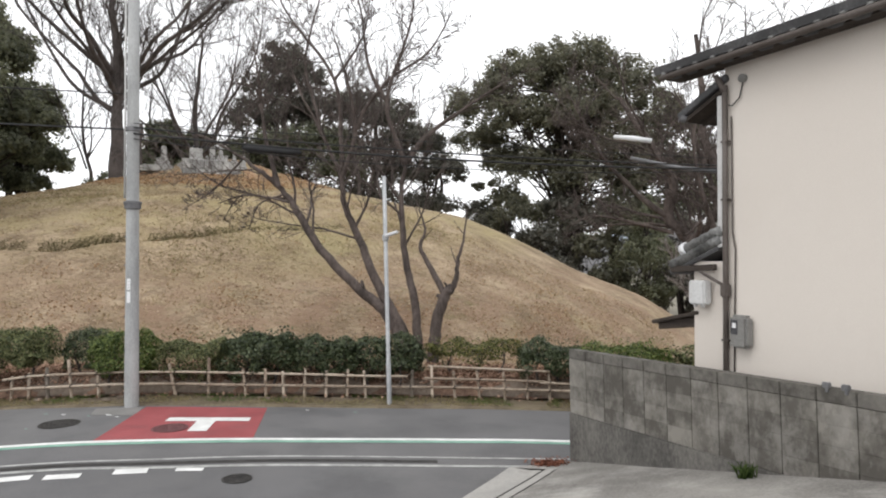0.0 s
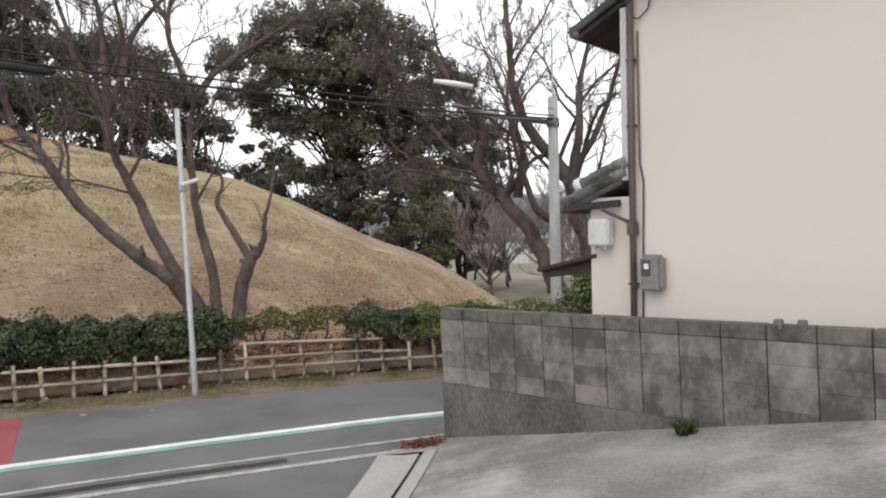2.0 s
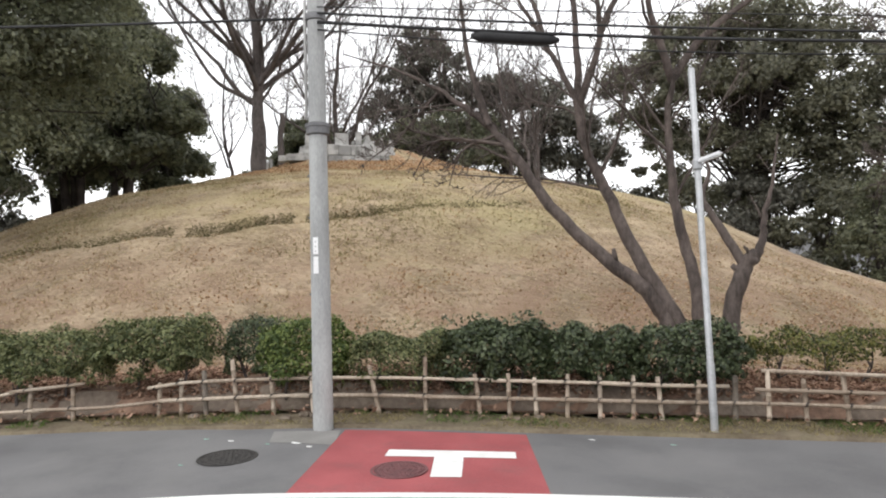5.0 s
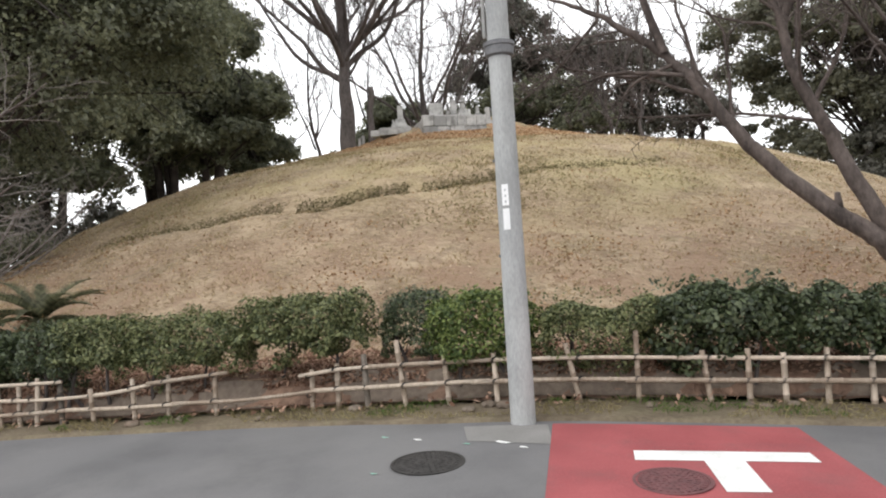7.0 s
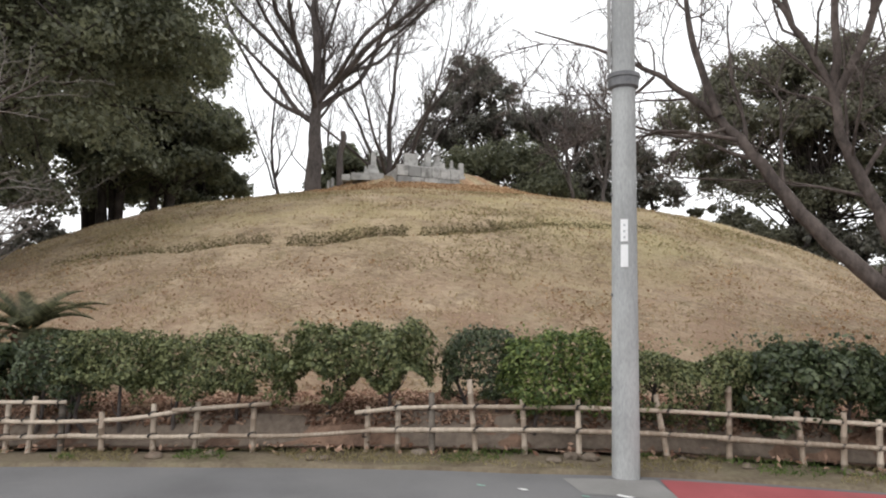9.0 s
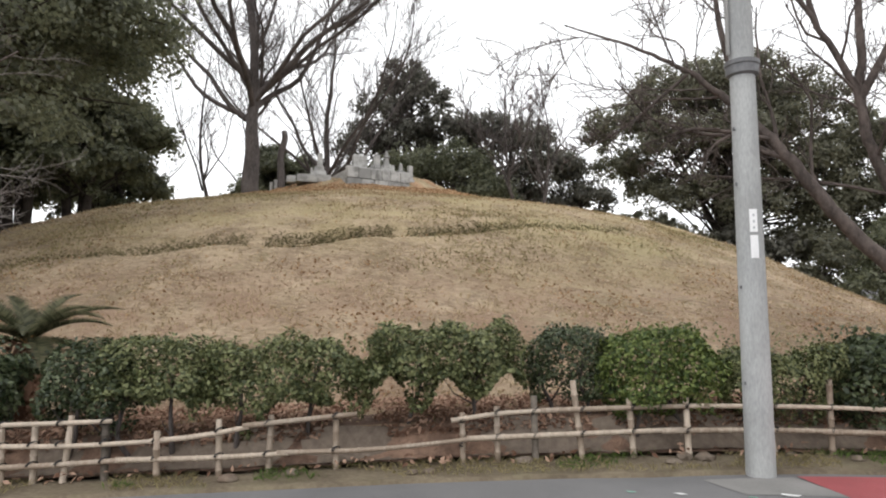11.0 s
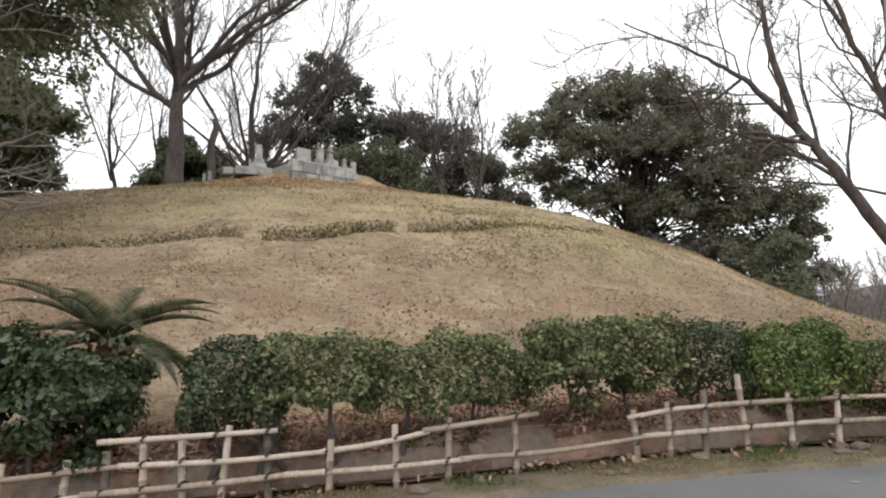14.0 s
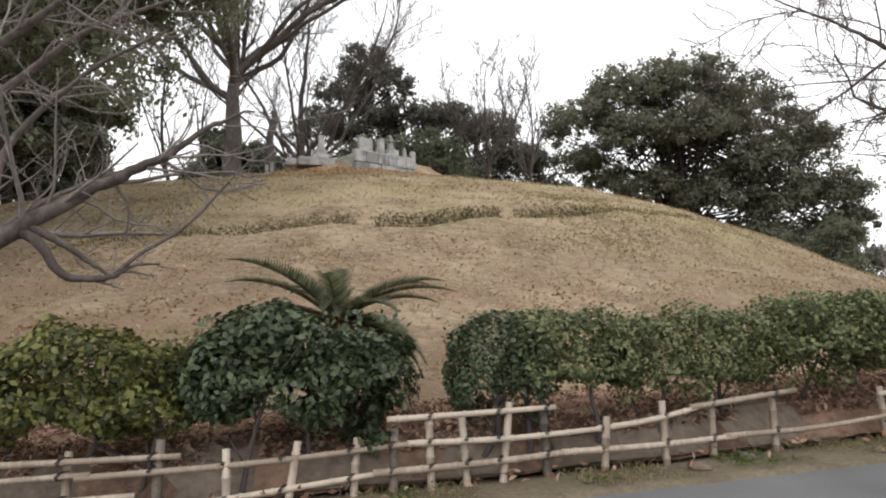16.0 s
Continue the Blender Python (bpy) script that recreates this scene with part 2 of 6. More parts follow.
DULL_LEAF = material("dull_leaf", (0.11, 0.107, 0.086), (0.215, 0.207, 0.166), 0.45, 20, 0.35, 0, island=0.6, spec=0.7, thin=0.62)
PALM_LEAF = material("cycad_leaf", (0.05, 0.055, 0.03), (0.15, 0.148, 0.082), 0.55, 20, 3, 0, island=0.6, thin=0.5)
PALM_TRUNK = material("cycad_trunk", (0.11, 0.062, 0.042), (0.28, 0.165, 0.11), 0.95, 20, 4, 0.8, bump_dist=0.03)
PALM_HEART = material("cycad_heart", (0.26, 0.14, 0.05), (0.42, 0.25, 0.1), 0.9, 30, 4, 0.5)
GRASS_DRY = material("dry_grass", (0.27, 0.2, 0.115), (0.5, 0.4, 0.25), 0.8, 10, 2, 0, island=0.8, thin=0.5)
GRASS_GREEN = material("green_grass", (0.06, 0.1, 0.025), (0.15, 0.21, 0.06), 0.7, 10, 2, 0, island=0.6, thin=0.5)
OLIVE_GRASS = material("olive_grass", (0.22, 0.185, 0.095), (0.38, 0.325, 0.175), 0.8, 10, 2, 0, island=0.7, thin=0.5)
RED_IRON = material("painted_iron", (0.10, 0.045, 0.046), (0.17, 0.07, 0.072), 0.6, 60, 8, 0.5)
RUST_SKIRT = material("rust_leaf_cover", (0.25, 0.15, 0.085), (0.48, 0.325, 0.2), 0.95, 9, 1.2, 1.0, bump_dist=0.06)
LEAF_PALE = material("pale_dead_leaf", (0.3, 0.2, 0.13), (0.62, 0.5, 0.38), 0.8, 10, 2, 0, island=0.9, thin=0.5)
# olive grass with the ledge's shade put into its dark colour
SHADED_LIP_GRASS = material("lip_grass", (0.09, 0.082, 0.04), (0.2, 0.178, 0.088), 0.85, 10, 2, 0, island=0.7, thin=0.5)
RUST_LEAF = material("rust_leaf", (0.25, 0.135, 0.068), (0.58, 0.4, 0.24), 0.85, 10, 2, 0, island=0.9, thin=0.4)
DEAD_LEAF = material("dead_leaf", (0.2, 0.1, 0.045), (0.5, 0.33, 0.19), 0.8, 10, 2, 0, island=0.9, thin=0.5)
BANK_LEAF = material("bank_leaf", (0.16, 0.085, 0.055), (0.5, 0.33, 0.24), 0.85, 10, 2, 0, island=1.0, thin=0.3)
RUST_LITTER = material("rust_litter", (0.11, 0.04, 0.025), (0.25, 0.1, 0.06), 0.9, 20, 3, 0, island=0.8)
GRANITE = material("grave_granite", (0.26, 0.257, 0.248), (0.5, 0.49, 0.47), 0.8, 40, 2, 0.3, third=(0.14, 0.138, 0.128), third_scale=2.2, third_amount=0.8, per_object=0.6)
HILL = material("far_hill", (0.13, 0.13, 0.135), (0.19, 0.185, 0.185), 1.0, 0.05, 0.008, 0.0)
# distance haze is put into this pale blue colour
HILL_HAZE = material("hazed_far_hill", (0.3, 0.34, 0.4), (0.36, 0.4, 0.46), 1.0, 0.02, 0.004, 0.0)
FAR_WALL = material("far_wall", (0.42, 0.41, 0.4), (0.62, 0.61, 0.6), 0.9, 2, 0.3, 0, per_object=0.4)
FAR_ROOF = material("far_roof", (0.16, 0.165, 0.18), (0.27, 0.275, 0.29), 0.8, 2, 0.3, 0, per_object=0.5)
FAR_WINDOW = material("far_window", (0.1, 0.11, 0.12), (0.16, 0.17, 0.18), 0.3, 3, 1, 0)

# ---- mesh helpers ----


def mesh_object(name, verts, faces, mat, parent=None, label="", smooth=False):
    me = bpy.data.meshes.new(name)
    me.from_pydata([tuple(v) for v in verts], [], [tuple(int(i) for i in f) for f in faces])
    me.materials.append(mat)
    if smooth:
        me.polygons.foreach_set("use_smooth", [True] * len(me.polygons))
    ob = new(name, me)
    if parent:
        ob.parent = parent
    if label:
        ob["label"] = label
    return ob


def part(name, bm, mat, parent=None, label="", smooth=False):
    me = bpy.data.meshes.new(name)
    bmesh.ops.recalc_face_normals(bm, faces=bm.faces)
    bm.to_mesh(me)
    bm.free()
    me.materials.append(mat)
    if smooth:
        me.polygons.foreach_set("use_smooth", [True] * len(me.polygons))
    ob = new(name, me)
    if parent:
        ob.parent = parent
    if label:
        ob["label"] = label
    return ob


def empty(name, label, category, group="", kind="", at=None):
    ob = new(name)
    ob.empty_display_size = 0.1
    if at is not None:
        ob.matrix_world = at
    return tagged(ob, label, category, group, kind)


def box_bm(size, at=(0, 0, 0), bevel=0.0, rot=None):
    bm = bmesh.new()
    bmesh.ops.create_cube(bm, size=1)
    bmesh.ops.scale(bm, vec=size, verts=bm.verts)
    if bevel:
        bmesh.ops.bevel(bm, geom=bm.edges[:], offset=bevel, segments=2, affect="EDGES")
    if rot:
        bmesh.ops.transform(bm, matrix=rot, verts=bm.verts)
    bmesh.ops.translate(bm, vec=at, verts=bm.verts)
    return bm


def merge(*bms):
    out = bms[0]
    for b in bms[1:]:
        me = bpy.data.meshes.new("tmp")
        b.to_mesh(me)
        out.from_mesh(me)
        b.free()
        bpy.data.meshes.remove(me)
    return out


def smooth_path(pts, per=4):
    """Catmull-Rom through the control points."""
    p = np.asarray(pts, float)
    p = np.vstack([2 * p[0] - p[1], p, 2 * p[-1] - p[-2]])
    out = []
    for i in range(1, len(p) - 2):
        for u in np.linspace(0, 1, per, endpoint=False):
            out.append(0.5 * (2 * p[i] + (p[i + 1] - p[i - 1]) * u + (2 * p[i - 1] - 5 * p[i] + 4 * p[i + 1] - p[i + 2]) * u * u
                              + (3 * p[i] - p[i - 1] - 3 * p[i + 1] + p[i + 2]) * u ** 3))
    out.append(p[-2])
    return np.array(out)


class Soup:
    """Collects many tubes or leaves into one mesh."""

    def __init__(self):
        self.v, self.f, self.q, self.thin, self.n, self.fine = [], [], [], [], 0, 0.0045

    def tube(self, pts, radii, sides=6, cap=True):
        pts = np.asarray(pts, float)
        k = len(pts)
        radii = np.broadcast_to(np.asarray(radii, float), (k,))
        tan = np.gradient(pts, axis=0)
        tan /= np.linalg.norm(tan, axis=1)[:, None] + 1e-9
        ref = np.array([0.0, 0.0, 1.0]) if abs(tan[:, 2]).mean() < 0.8 else np.array([1.0, 0.0, 0.0])
        a = np.cross(tan, ref)
        a /= np.linalg.norm(a, axis=1)[:, None] + 1e-9
        b = np.cross(tan, a)
        ang = np.arange(sides) * 2 * np.pi / sides
        ring = pts[:, None, :] + radii[:, None, None] * (np.cos(ang)[None, :, None] * a[:, None, :] + np.sin(ang)[None, :, None] * b[:, None, :])
        self.v.append(ring.reshape(-1, 3))
        n0 = self.n
        j = np.arange(sides)
        row = np.stack([j, (j + 1) % sides, (j + 1) % sides + sides, j + sides], 1)
        self.q.append((row[None] + (np.arange(k - 1) * sides)[:, None, None]).reshape(-1, 4) + n0)
        if cap:
            self.f.append(tuple(n0 + j for j in range(sides))[::-1])
            self.f.append(tuple(n0 + (k - 1) * sides + j for j in range(sides)))
        self.n += k * sides

    def leaves(self, centres, normals, size, rng, aspect=0.55):
        """Pointed leaves with a fold, one by one, facing about along their normals."""
        c = np.asarray(centres, float)
        m = len(c)
        nr = np.asarray(normals, float) + rng.normal(0, 0.55, (m, 3))
        nr /= np.linalg.norm(nr, axis=1)[:, None] + 1e-9
        t = rng.normal(0, 1, (m, 3))
        t -= (t * nr).sum(1)[:, None] * nr
        t /= np.linalg.norm(t, axis=1)[:, None] + 1e-9
        s = np.cross(nr, t)
        size = np.broadcast_to(np.asarray(size, float), (m,))[:, None] * rng.uniform(0.7, 1.3, (m, 1))
        quad = np.stack([c - t * size * 0.5, c + s * size * 0.5 * aspect + nr * size * 0.1, c + t * size * 0.5, c - s * size * 0.5 * aspect + nr * size * 0.1], 1)
        self.v.append(quad.reshape(-1, 3))
        self.q.append(self.n + np.arange(4 * m).reshape(-1, 4))
        self.n += 4 * m

    def make(self, name, mat, parent=None, label="", smooth=True):
        if self.thin:  # three-sided twigs
            p = np.concatenate([a for a, _ in self.thin])
            r = np.concatenate([a for _, a in self.thin])[:, None] * np.array([1.0, 0.75, 0.45])
            d = p[:, 2] - p[:, 0]
            d /= np.linalg.norm(d, axis=1)[:, None] + 1e-9
            a = np.cross(d, np.array([0.31, 0.52, 0.79]))
            a /= np.linalg.norm(a, axis=1)[:, None] + 1e-9
            b = np.cross(d, a)
            ang = np.arange(3) * 2 * np.pi / 3
            off = np.cos(ang)[None, :, None] * a[:, None] + np.sin(ang)[None, :, None] * b[:, None]
            ring = p[:, :, None, :] + r[:, :, None, None] * off[:, None]
            row = np.array([(i * 3 + j, i * 3 + (j + 1) % 3, i * 3 + 3 + (j + 1) % 3, i * 3 + 3 + j) for i in range(2) for j in range(3)])
            self.q.append((row[None] + (np.arange(len(p)) * 9)[:, None, None]).reshape(-1, 4) + self.n)
            self.v.append(ring.reshape(-1, 3))
            self.n += 9 * len(p)
        v = np.concatenate(self.v)
        me = bpy.data.meshes.new(name)
        me.vertices.add(len(v))
        me.vertices.foreach_set("co", v.ravel())
        quads = np.concatenate(self.q) if self.q else np.zeros((0, 4), int)
        lens = np.array([4] * len(quads) + [len(f) for f in self.f])
        flat = np.concatenate([quads.ravel(), np.array([i for f in self.f for i in f], int)]).astype(np.int32)
        me.loops.add(len(flat))
        me.loops.foreach_set("vertex_index", flat)
        me.polygons.add(len(lens))
        me.polygons.foreach_set("loop_start", np.concatenate([[0], np.cumsum(lens)[:-1]]))
        if smooth:
            me.polygons.foreach_set("use_smooth", [True] * len(lens))
        me.update(calc_edges=True)
        me.validate()
        me.materials.append(mat)
        ob = new(name, me)
        if parent:
            ob.parent = parent
        if label:
            ob["label"] = label
        return ob


def lathe_bm(profile, sides=24):
    bm = bmesh.new()
    rings = []
    for r, z in profile:
        rings.append([bm.verts.new((r * math.cos(a * 2 * math.pi / sides), r * math.sin(a * 2 * math.pi / sides), z)) for a in range(sides)])
    for a, b in zip(rings, rings[1:]):
        for j in range(sides):
            bm.faces.new((a[j], a[(j + 1) % sides], b[(j + 1) % sides], b[j]))
    bm.faces.new(rings[0][::-1])
    bm.faces.new(rings[-1])
    return bm


# ---- the lie of the land ----
MOUND_C, MOUND_STRETCH, MOUND_TURN = (-24.23, 32.92), 1.085, -0.538
PROFILE_R = np.array([0, 3, 6, 9, 12, 15, 18, 21, 24, 28, 34, 60])
PROFILE_Z = np.array([7.9, 7.8, 7.4, 6.5, 5.83, 5.1, 3.8, 2.11, 0.93, -1.77, -4.5, -5])


def road_z(x, y):
    s = np.clip((x + 6.25) * 0.88 + (y - 9) * 0.475, -60, 60)
    return 0.035 - 0.035 * np.sqrt(s * s + 1)


def ramp_z(x, y):
    """The sloping concrete ramp beside the block wall, and the side street that climbs with it."""
    d = (x - 2.27) * 0.735 + (y - 9.13) * -0.678
    m = np.maximum(0, 8.25 - (x * 0.678 + y * 0.735))
    return -0.17 + 0.235 * d - 0.07 * m


def street_z(x, y):
    base = road_z(x, y)
    over = ramp_z(x, y) - base - 0.05
    rise = 0.5 * (over + np.sqrt(over * over + 0.01)) - 0.02
    return base + np.maximum(0, np.minimum(rise, 1.6))


FENCE_CURVE = [(-30, -0.3), (-20, 4.0), (-16, 5.35), (-14.2, 6.05), (-12.6, 6.75), (-11.22, 7.42), (-9.1, 8.55), (-7.85, 9.08), (-6.85, 9.55), (-5.48, 10.3), (-4.2, 10.95),
               (-2.94, 11.6), (-1.3, 12.5), (0.52, 13.3), (3.05, 14.3), (7, 15.6), (14, 17.4), (40, 22)]
EDGE_CURVE = [(-60, -14), (-30, -1.2), (-20, 3.1), (-13.04, 5.9), (-11.6, 6.66), (-10.5, 7.19), (-9.3, 7.78), (-8.0, 8.34), (-7.2, 8.62), (-5.6, 9.42), (-3.76, 10.3), (-1.87, 11.27), (-0.12, 12.2), (1.51, 12.95), (3.1, 13.5),
              (6, 14.35), (12, 15.6), (40, 20)]
FX, FY = np.array(FENCE_CURVE).T
EX, EY = np.array(EDGE_CURVE).T


def fence_y(x):
    return np.interp(x, FX, FY)


def edge_y(x):
    return np.interp(x, EX, EY)


FINE_R = np.linspace(0, 60, 241)
FINE_Z = np.interp(FINE_R, PROFILE_R, PROFILE_Z)
for _ in range(3):
    FINE_Z[2:-2] = (FINE_Z[:-4] + FINE_Z[1:-3] + FINE_Z[2:-2] + FINE_Z[3:-1] + FINE_Z[4:]) / 5


def mound_r(x, y):
    c, s = math.cos(MOUND_TURN), math.sin(MOUND_TURN)
    u, v = (x - MOUND_C[0]) * c + (y - MOUND_C[1]) * s, -(x - MOUND_C[0]) * s + (y - MOUND_C[1]) * c
    return np.hypot(u / MOUND_STRETCH, v)


def mound_z(x, y):
    return np.interp(mound_r(x, y), FINE_R, FINE_Z)


def bank_z(x, y):
    """The slope behind the fence: a low soil bank, then the mound."""
    v = (y - fence_y(x)) * 0.88
    low = road_z(x, fence_y(x))
    bank = low + 0.06 + 0.34 * np.clip((v - 0.1) / 0.3, 0, 1)
    floor = bank - 0.22 * np.maximum(0, v - 2.6)
    over = mound_z(x, y) - floor
    return floor + np.where(v < 0.5, 0, np.clip((v - 0.5) / 0.8, 0, 1) * 0.5 * (over + np.sqrt(over * over + 0.05)))

# ---- ground, mound, road ----


def sheet(name, xs, ys, zfun, mat, flat=False):
    """A grid of ground: xs across, ys(x) as rows."""
    verts, faces = [], []
    rows = [ys(x) for x in xs]
    k = len(rows[0])
    for x, col in zip(xs, rows):
        for y in col:
            verts.append((x, y, float(zfun(x, y))))
    for i in range(len(xs) - 1):
        for j in range(k - 1):
            a = i * k + j
            faces.append((a, a + k, a + k + 1, a + 1))
    return mesh_object(name, verts, faces, mat, smooth=not flat)


far = np.array([-1800, -900, -450, -220, -120, -80])
span = np.concatenate([far, np.linspace(-60, 60, 61), -far[::-1]])


def ground_z(x, y):
    r = math.hypot(x, y - 15)
    base = float(street_z(x, y)) - 0.12
    drop = np.clip((r - 35) / 120, 0, 1)
    dip = 0.9 * np.clip((y - edge_y(x) - 1) / 8, 0, 1)
    return base * (1 - drop) + drop * -4.0 - dip


ground = sheet("ground", span, lambda x: span, ground_z, FAR_GROUND)
tagged(ground, "bare winter ground of dry earth and grass", "ground", kind="structure")

# road and side street in one asphalt sheet
road_cols = np.concatenate([np.linspace(-60, -20, 15), np.linspace(-19, 14, 100), np.linspace(15, 40, 10)])
steps = np.concatenate([np.linspace(0, 8, 26), np.linspace(8.5, 26, 24)])
road = sheet("road", road_cols, lambda x: edge_y(x) - steps[::-1], lambda x, y: street_z(x, y), ASPHALT)
tagged(road, "worn grey asphalt road with fine cracks", "road", kind="structure")

# mound: a dome of dry mown turf with a low terrace step
xs = np.concatenate([np.linspace(-75, -46, 16), np.linspace(-45, 6, 205), np.linspace(7, 40, 24)])
vs = np.concatenate([np.linspace(0.12, 0.6, 5), np.linspace(0.8, 26, 120), np.linspace(26.5, 75, 40)])
rng = np.random.default_rng(5)


def turf_z(x, y):
    p = Vector((x, y, 0))
    z = float(bank_z(x, y))
    v = y - float(fence_y(x))
    soft = min(1.0, max(0.0, (v - 1.2) / 2))
    z += soft * (0.10 * noise.noise(p * 0.45) + 0.05 * noise.noise(p * 1.3) + 0.03 * noise.noise(p * 3.1))
    # low heap on the crown that carries the graves
    heap = max(0.0, 1 - math.hypot((x + 21.4) / 5.4, (y - 29.5) / 4.8))
    behind = min(1.0, max(0.0, ((x + 21.24) * -0.788 + (y - 26.36) * 0.616 + 0.1) / 0.9))
    z += 0.8 * behind * heap * heap * (3 - 2 * heap)
    # worn terrace lip across the front of the dome
    if -23 < x < -8 and y < 24:
        g = (float(mound_z(x, y)) - 3.02 - 0.103 * (x + 19.94) - 0.12 * noise.noise(p * 0.5)) / 0.5
        f = (0.15 + 0.85 * math.exp(-((x + 15.2) / 2.7) ** 2)) * (0.9 + 0.25 * noise.noise(p * 0.9))
        z += 1.2 * f * (0.12 * math.exp(-((g - 0.45) / 0.4) ** 2) - 0.24 * math.exp(-((g + 0.12) / 0.26) ** 2))
    return z


mound = sheet("mound", xs, lambda x: fence_y(x) + vs, turf_z, TURF)
tagged(mound, "round burial mound covered in dry tan mown grass", "mound", kind="structure")

# soil bank and verge in front of the mound
bank_x = np.linspace(-24, 16, 260)
bank = sheet("soil_bank", bank_x, lambda x: fence_y(x) + np.array([0.02, 0.1, 0.2, 0.3, 0.42, 0.55, 0.85, 1.25]),
             lambda x, y: bank_z(x, y) + 0.02 + 0.035 * noise.noise(Vector((x * 2.2, y * 3, 1))), LEAF_SOIL)
tagged(bank, "low leaf-strewn soil bank under the hedge", "bank", kind="structure")
drape = sheet("weed_sheet", bank_x, lambda x: fence_y(x) + np.array([0.05, 0.11, 0.17, 0.24, 0.32, 0.42]),
              lambda x, y: bank_z(x, y) + 0.035 + (0.08 * noise.noise(Vector((x * 1.1, y * 2, 4))) + 0.05 * noise.noise(Vector((x * 4.5, y * 3, 9)))) * (1 if y > fence_y(x) + 0.15 else 0.2), SHEET)
tagged(drape, "sagging brown weed-control sheet pinned over the bank", "sheet", kind="structure")
verge = sheet("verge", bank_x, lambda x: np.concatenate([[edge_y(x) - 0.07], np.linspace(edge_y(x) - 0.03, fence_y(x) + 0.12, 8)]),
              lambda x, y: road_z(x, y) + (-0.05 if y < edge_y(x) - 0.05 else 0.03 + 0.022 * noise.noise(Vector((x * 3, y * 3, 2)))), VERGE)
tagged(verge, "narrow strip of bare soil and moss beside the road", "verge", kind="structure")
# ---- road markings ----
AL = np.array([0.88, 0.475])   # along the road
AC = np.array([-0.475, 0.88])  # across it, towards the mound


def ribbon(name, pts, width, mat, lift, label, category, side=0.0):
    p = smooth_path([(a, b, 0) for a, b in pts], 8)[:, :2]
    t = np.gradient(p, axis=0)
    t /= np.linalg.norm(t, axis=1)[:, None]
    nrm = np.stack([-t[:, 1], t[:, 0]], 1)
    verts, faces = [], []
    for q, m in zip(p, nrm):
        for w in (side - width / 2, side + width / 2):
            e = q + m * w
            verts.append((e[0], e[1], float(street_z(e[0], e[1])) + lift))
    for i in range(len(p) - 1):
        faces.append((2 * i, 2 * i + 2, 2 * i + 3, 2 * i + 1))
    ob = mesh_object(name, verts, faces, mat)
    return tagged(ob, label, category, kind="structure")


EDGE_LINE = [(-24, -4.6), (-18, -1.6), (-12, 2.0), (-9, 4.2), (-5.9, 6.2), (-4.5, 7.06), (-3.1, 7.92), (-1.5, 8.79), (0.16, 9.67), (1.85, 10.5), (6, 12.2), (12, 14)]
ribbon("edge_line", EDGE_LINE, 0.13, WHITE_PAINT, 0.009, "white painted edge line of the road", "road marking")
ribbon("green_line", EDGE_LINE, 0.13, GREEN_PAINT, 0.006, "faded green stripe beside the white edge line", "road marking", side=-0.125)
ribbon("gutter_line", [(-24, -6.4), (-16, -1.8), (-9, 2.6), (-4.95, 5.52), (-3.3, 6.6), (-1.75, 7.6), (1.3, 9.1), (2.4, 9.6)], 0.07, WORN_PAINT, 0.006, "thin worn white line along the gutter", "road marking")
ribbon("gutter_line", [(-24, -6.9), (-16, -2.3), (-8.5, 2.2), (-4.66, 5.3), (-3.0, 6.33), (-1.5, 7.25), (1.1, 8.55), (1.9, 8.95)], 0.10, WORN_PAINT, 0.006, "worn pale concrete gutter line", "road marking")
ribbon("dark_seam", [(-24, -6.65), (-16, -2.05), (-8.7, 2.45), (-4.8, 5.42), (-3.15, 6.48), (-1.62, 7.44), (0.4, 8.45)], 0.14, IRON, 0.004, "dark tar seam between two pale gutter lines", "road seam")
for a, b, w in (((-4.55, 5.0), (-4.12, 5.35), 0.2), ((-3.95, 5.4), (-3.6, 5.66), 0.2), ((-3.33, 5.95), (-2.98, 6.2), 0.22), ((-2.68, 6.4), (-2.36, 6.58), 0.14)):
    m = ((a[0] + b[0]) / 2, (a[1] + b[1]) / 2)
    tagged(ribbon("dash", [a, m, b], w, WHITE_PAINT, 0.006, "short white painted dash of a stop line", "road marking"), group="white dashes on the side street")


def paint(name, corners, mat, lift, label):
    """A flat painted four-sided patch, subdivided to follow the road."""
    c = np.array(corners, float)
    verts, faces = [], []
    k = 13
    for i in range(k):
        for j in range(k):
            u, v = i / (k - 1), j / (k - 1)
            p = c[0] * (1 - u) * (1 - v) + c[1] * u * (1 - v) + c[2] * u * v + c[3] * (1 - u) * v
            verts.append((p[0], p[1], float(street_z(p[0], p[1])) + lift))
    for i in range(k - 1):
        for j in range(k - 1):
            a = i * k + j
            faces.append((a, a + k, a + k + 1, a + 1))
    return tagged(mesh_object(name, verts, faces, mat), label, "road marking", kind="structure")


paint("red_patch", [(-5.95, 9.08), (-3.87, 10.08), (-2.75, 8.17), (-4.86, 6.92)], RED_PAINT, 0.005, "faded red painted panel on the asphalt")
paint("junction_bar", [(-4.9, 8.6), (-3.64, 9.28), (-3.52, 9.06), (-4.79, 8.36)], WHITE_PAINT, 0.010, "white crossbar of a painted T junction mark")
paint("junction_stem", [(-4.31, 8.63), (-4.03, 8.785), (-3.7, 8.17), (-3.97, 8.01)], WHITE_PAINT, 0.010, "white stem of a painted T junction mark")
paint("concrete_patch", [(-6.75, 8.62), (-5.98, 9.03), (-5.6, 8.45), (-6.4, 8.2)], PATCH, 0.004, "pale concrete patch round the pole base")


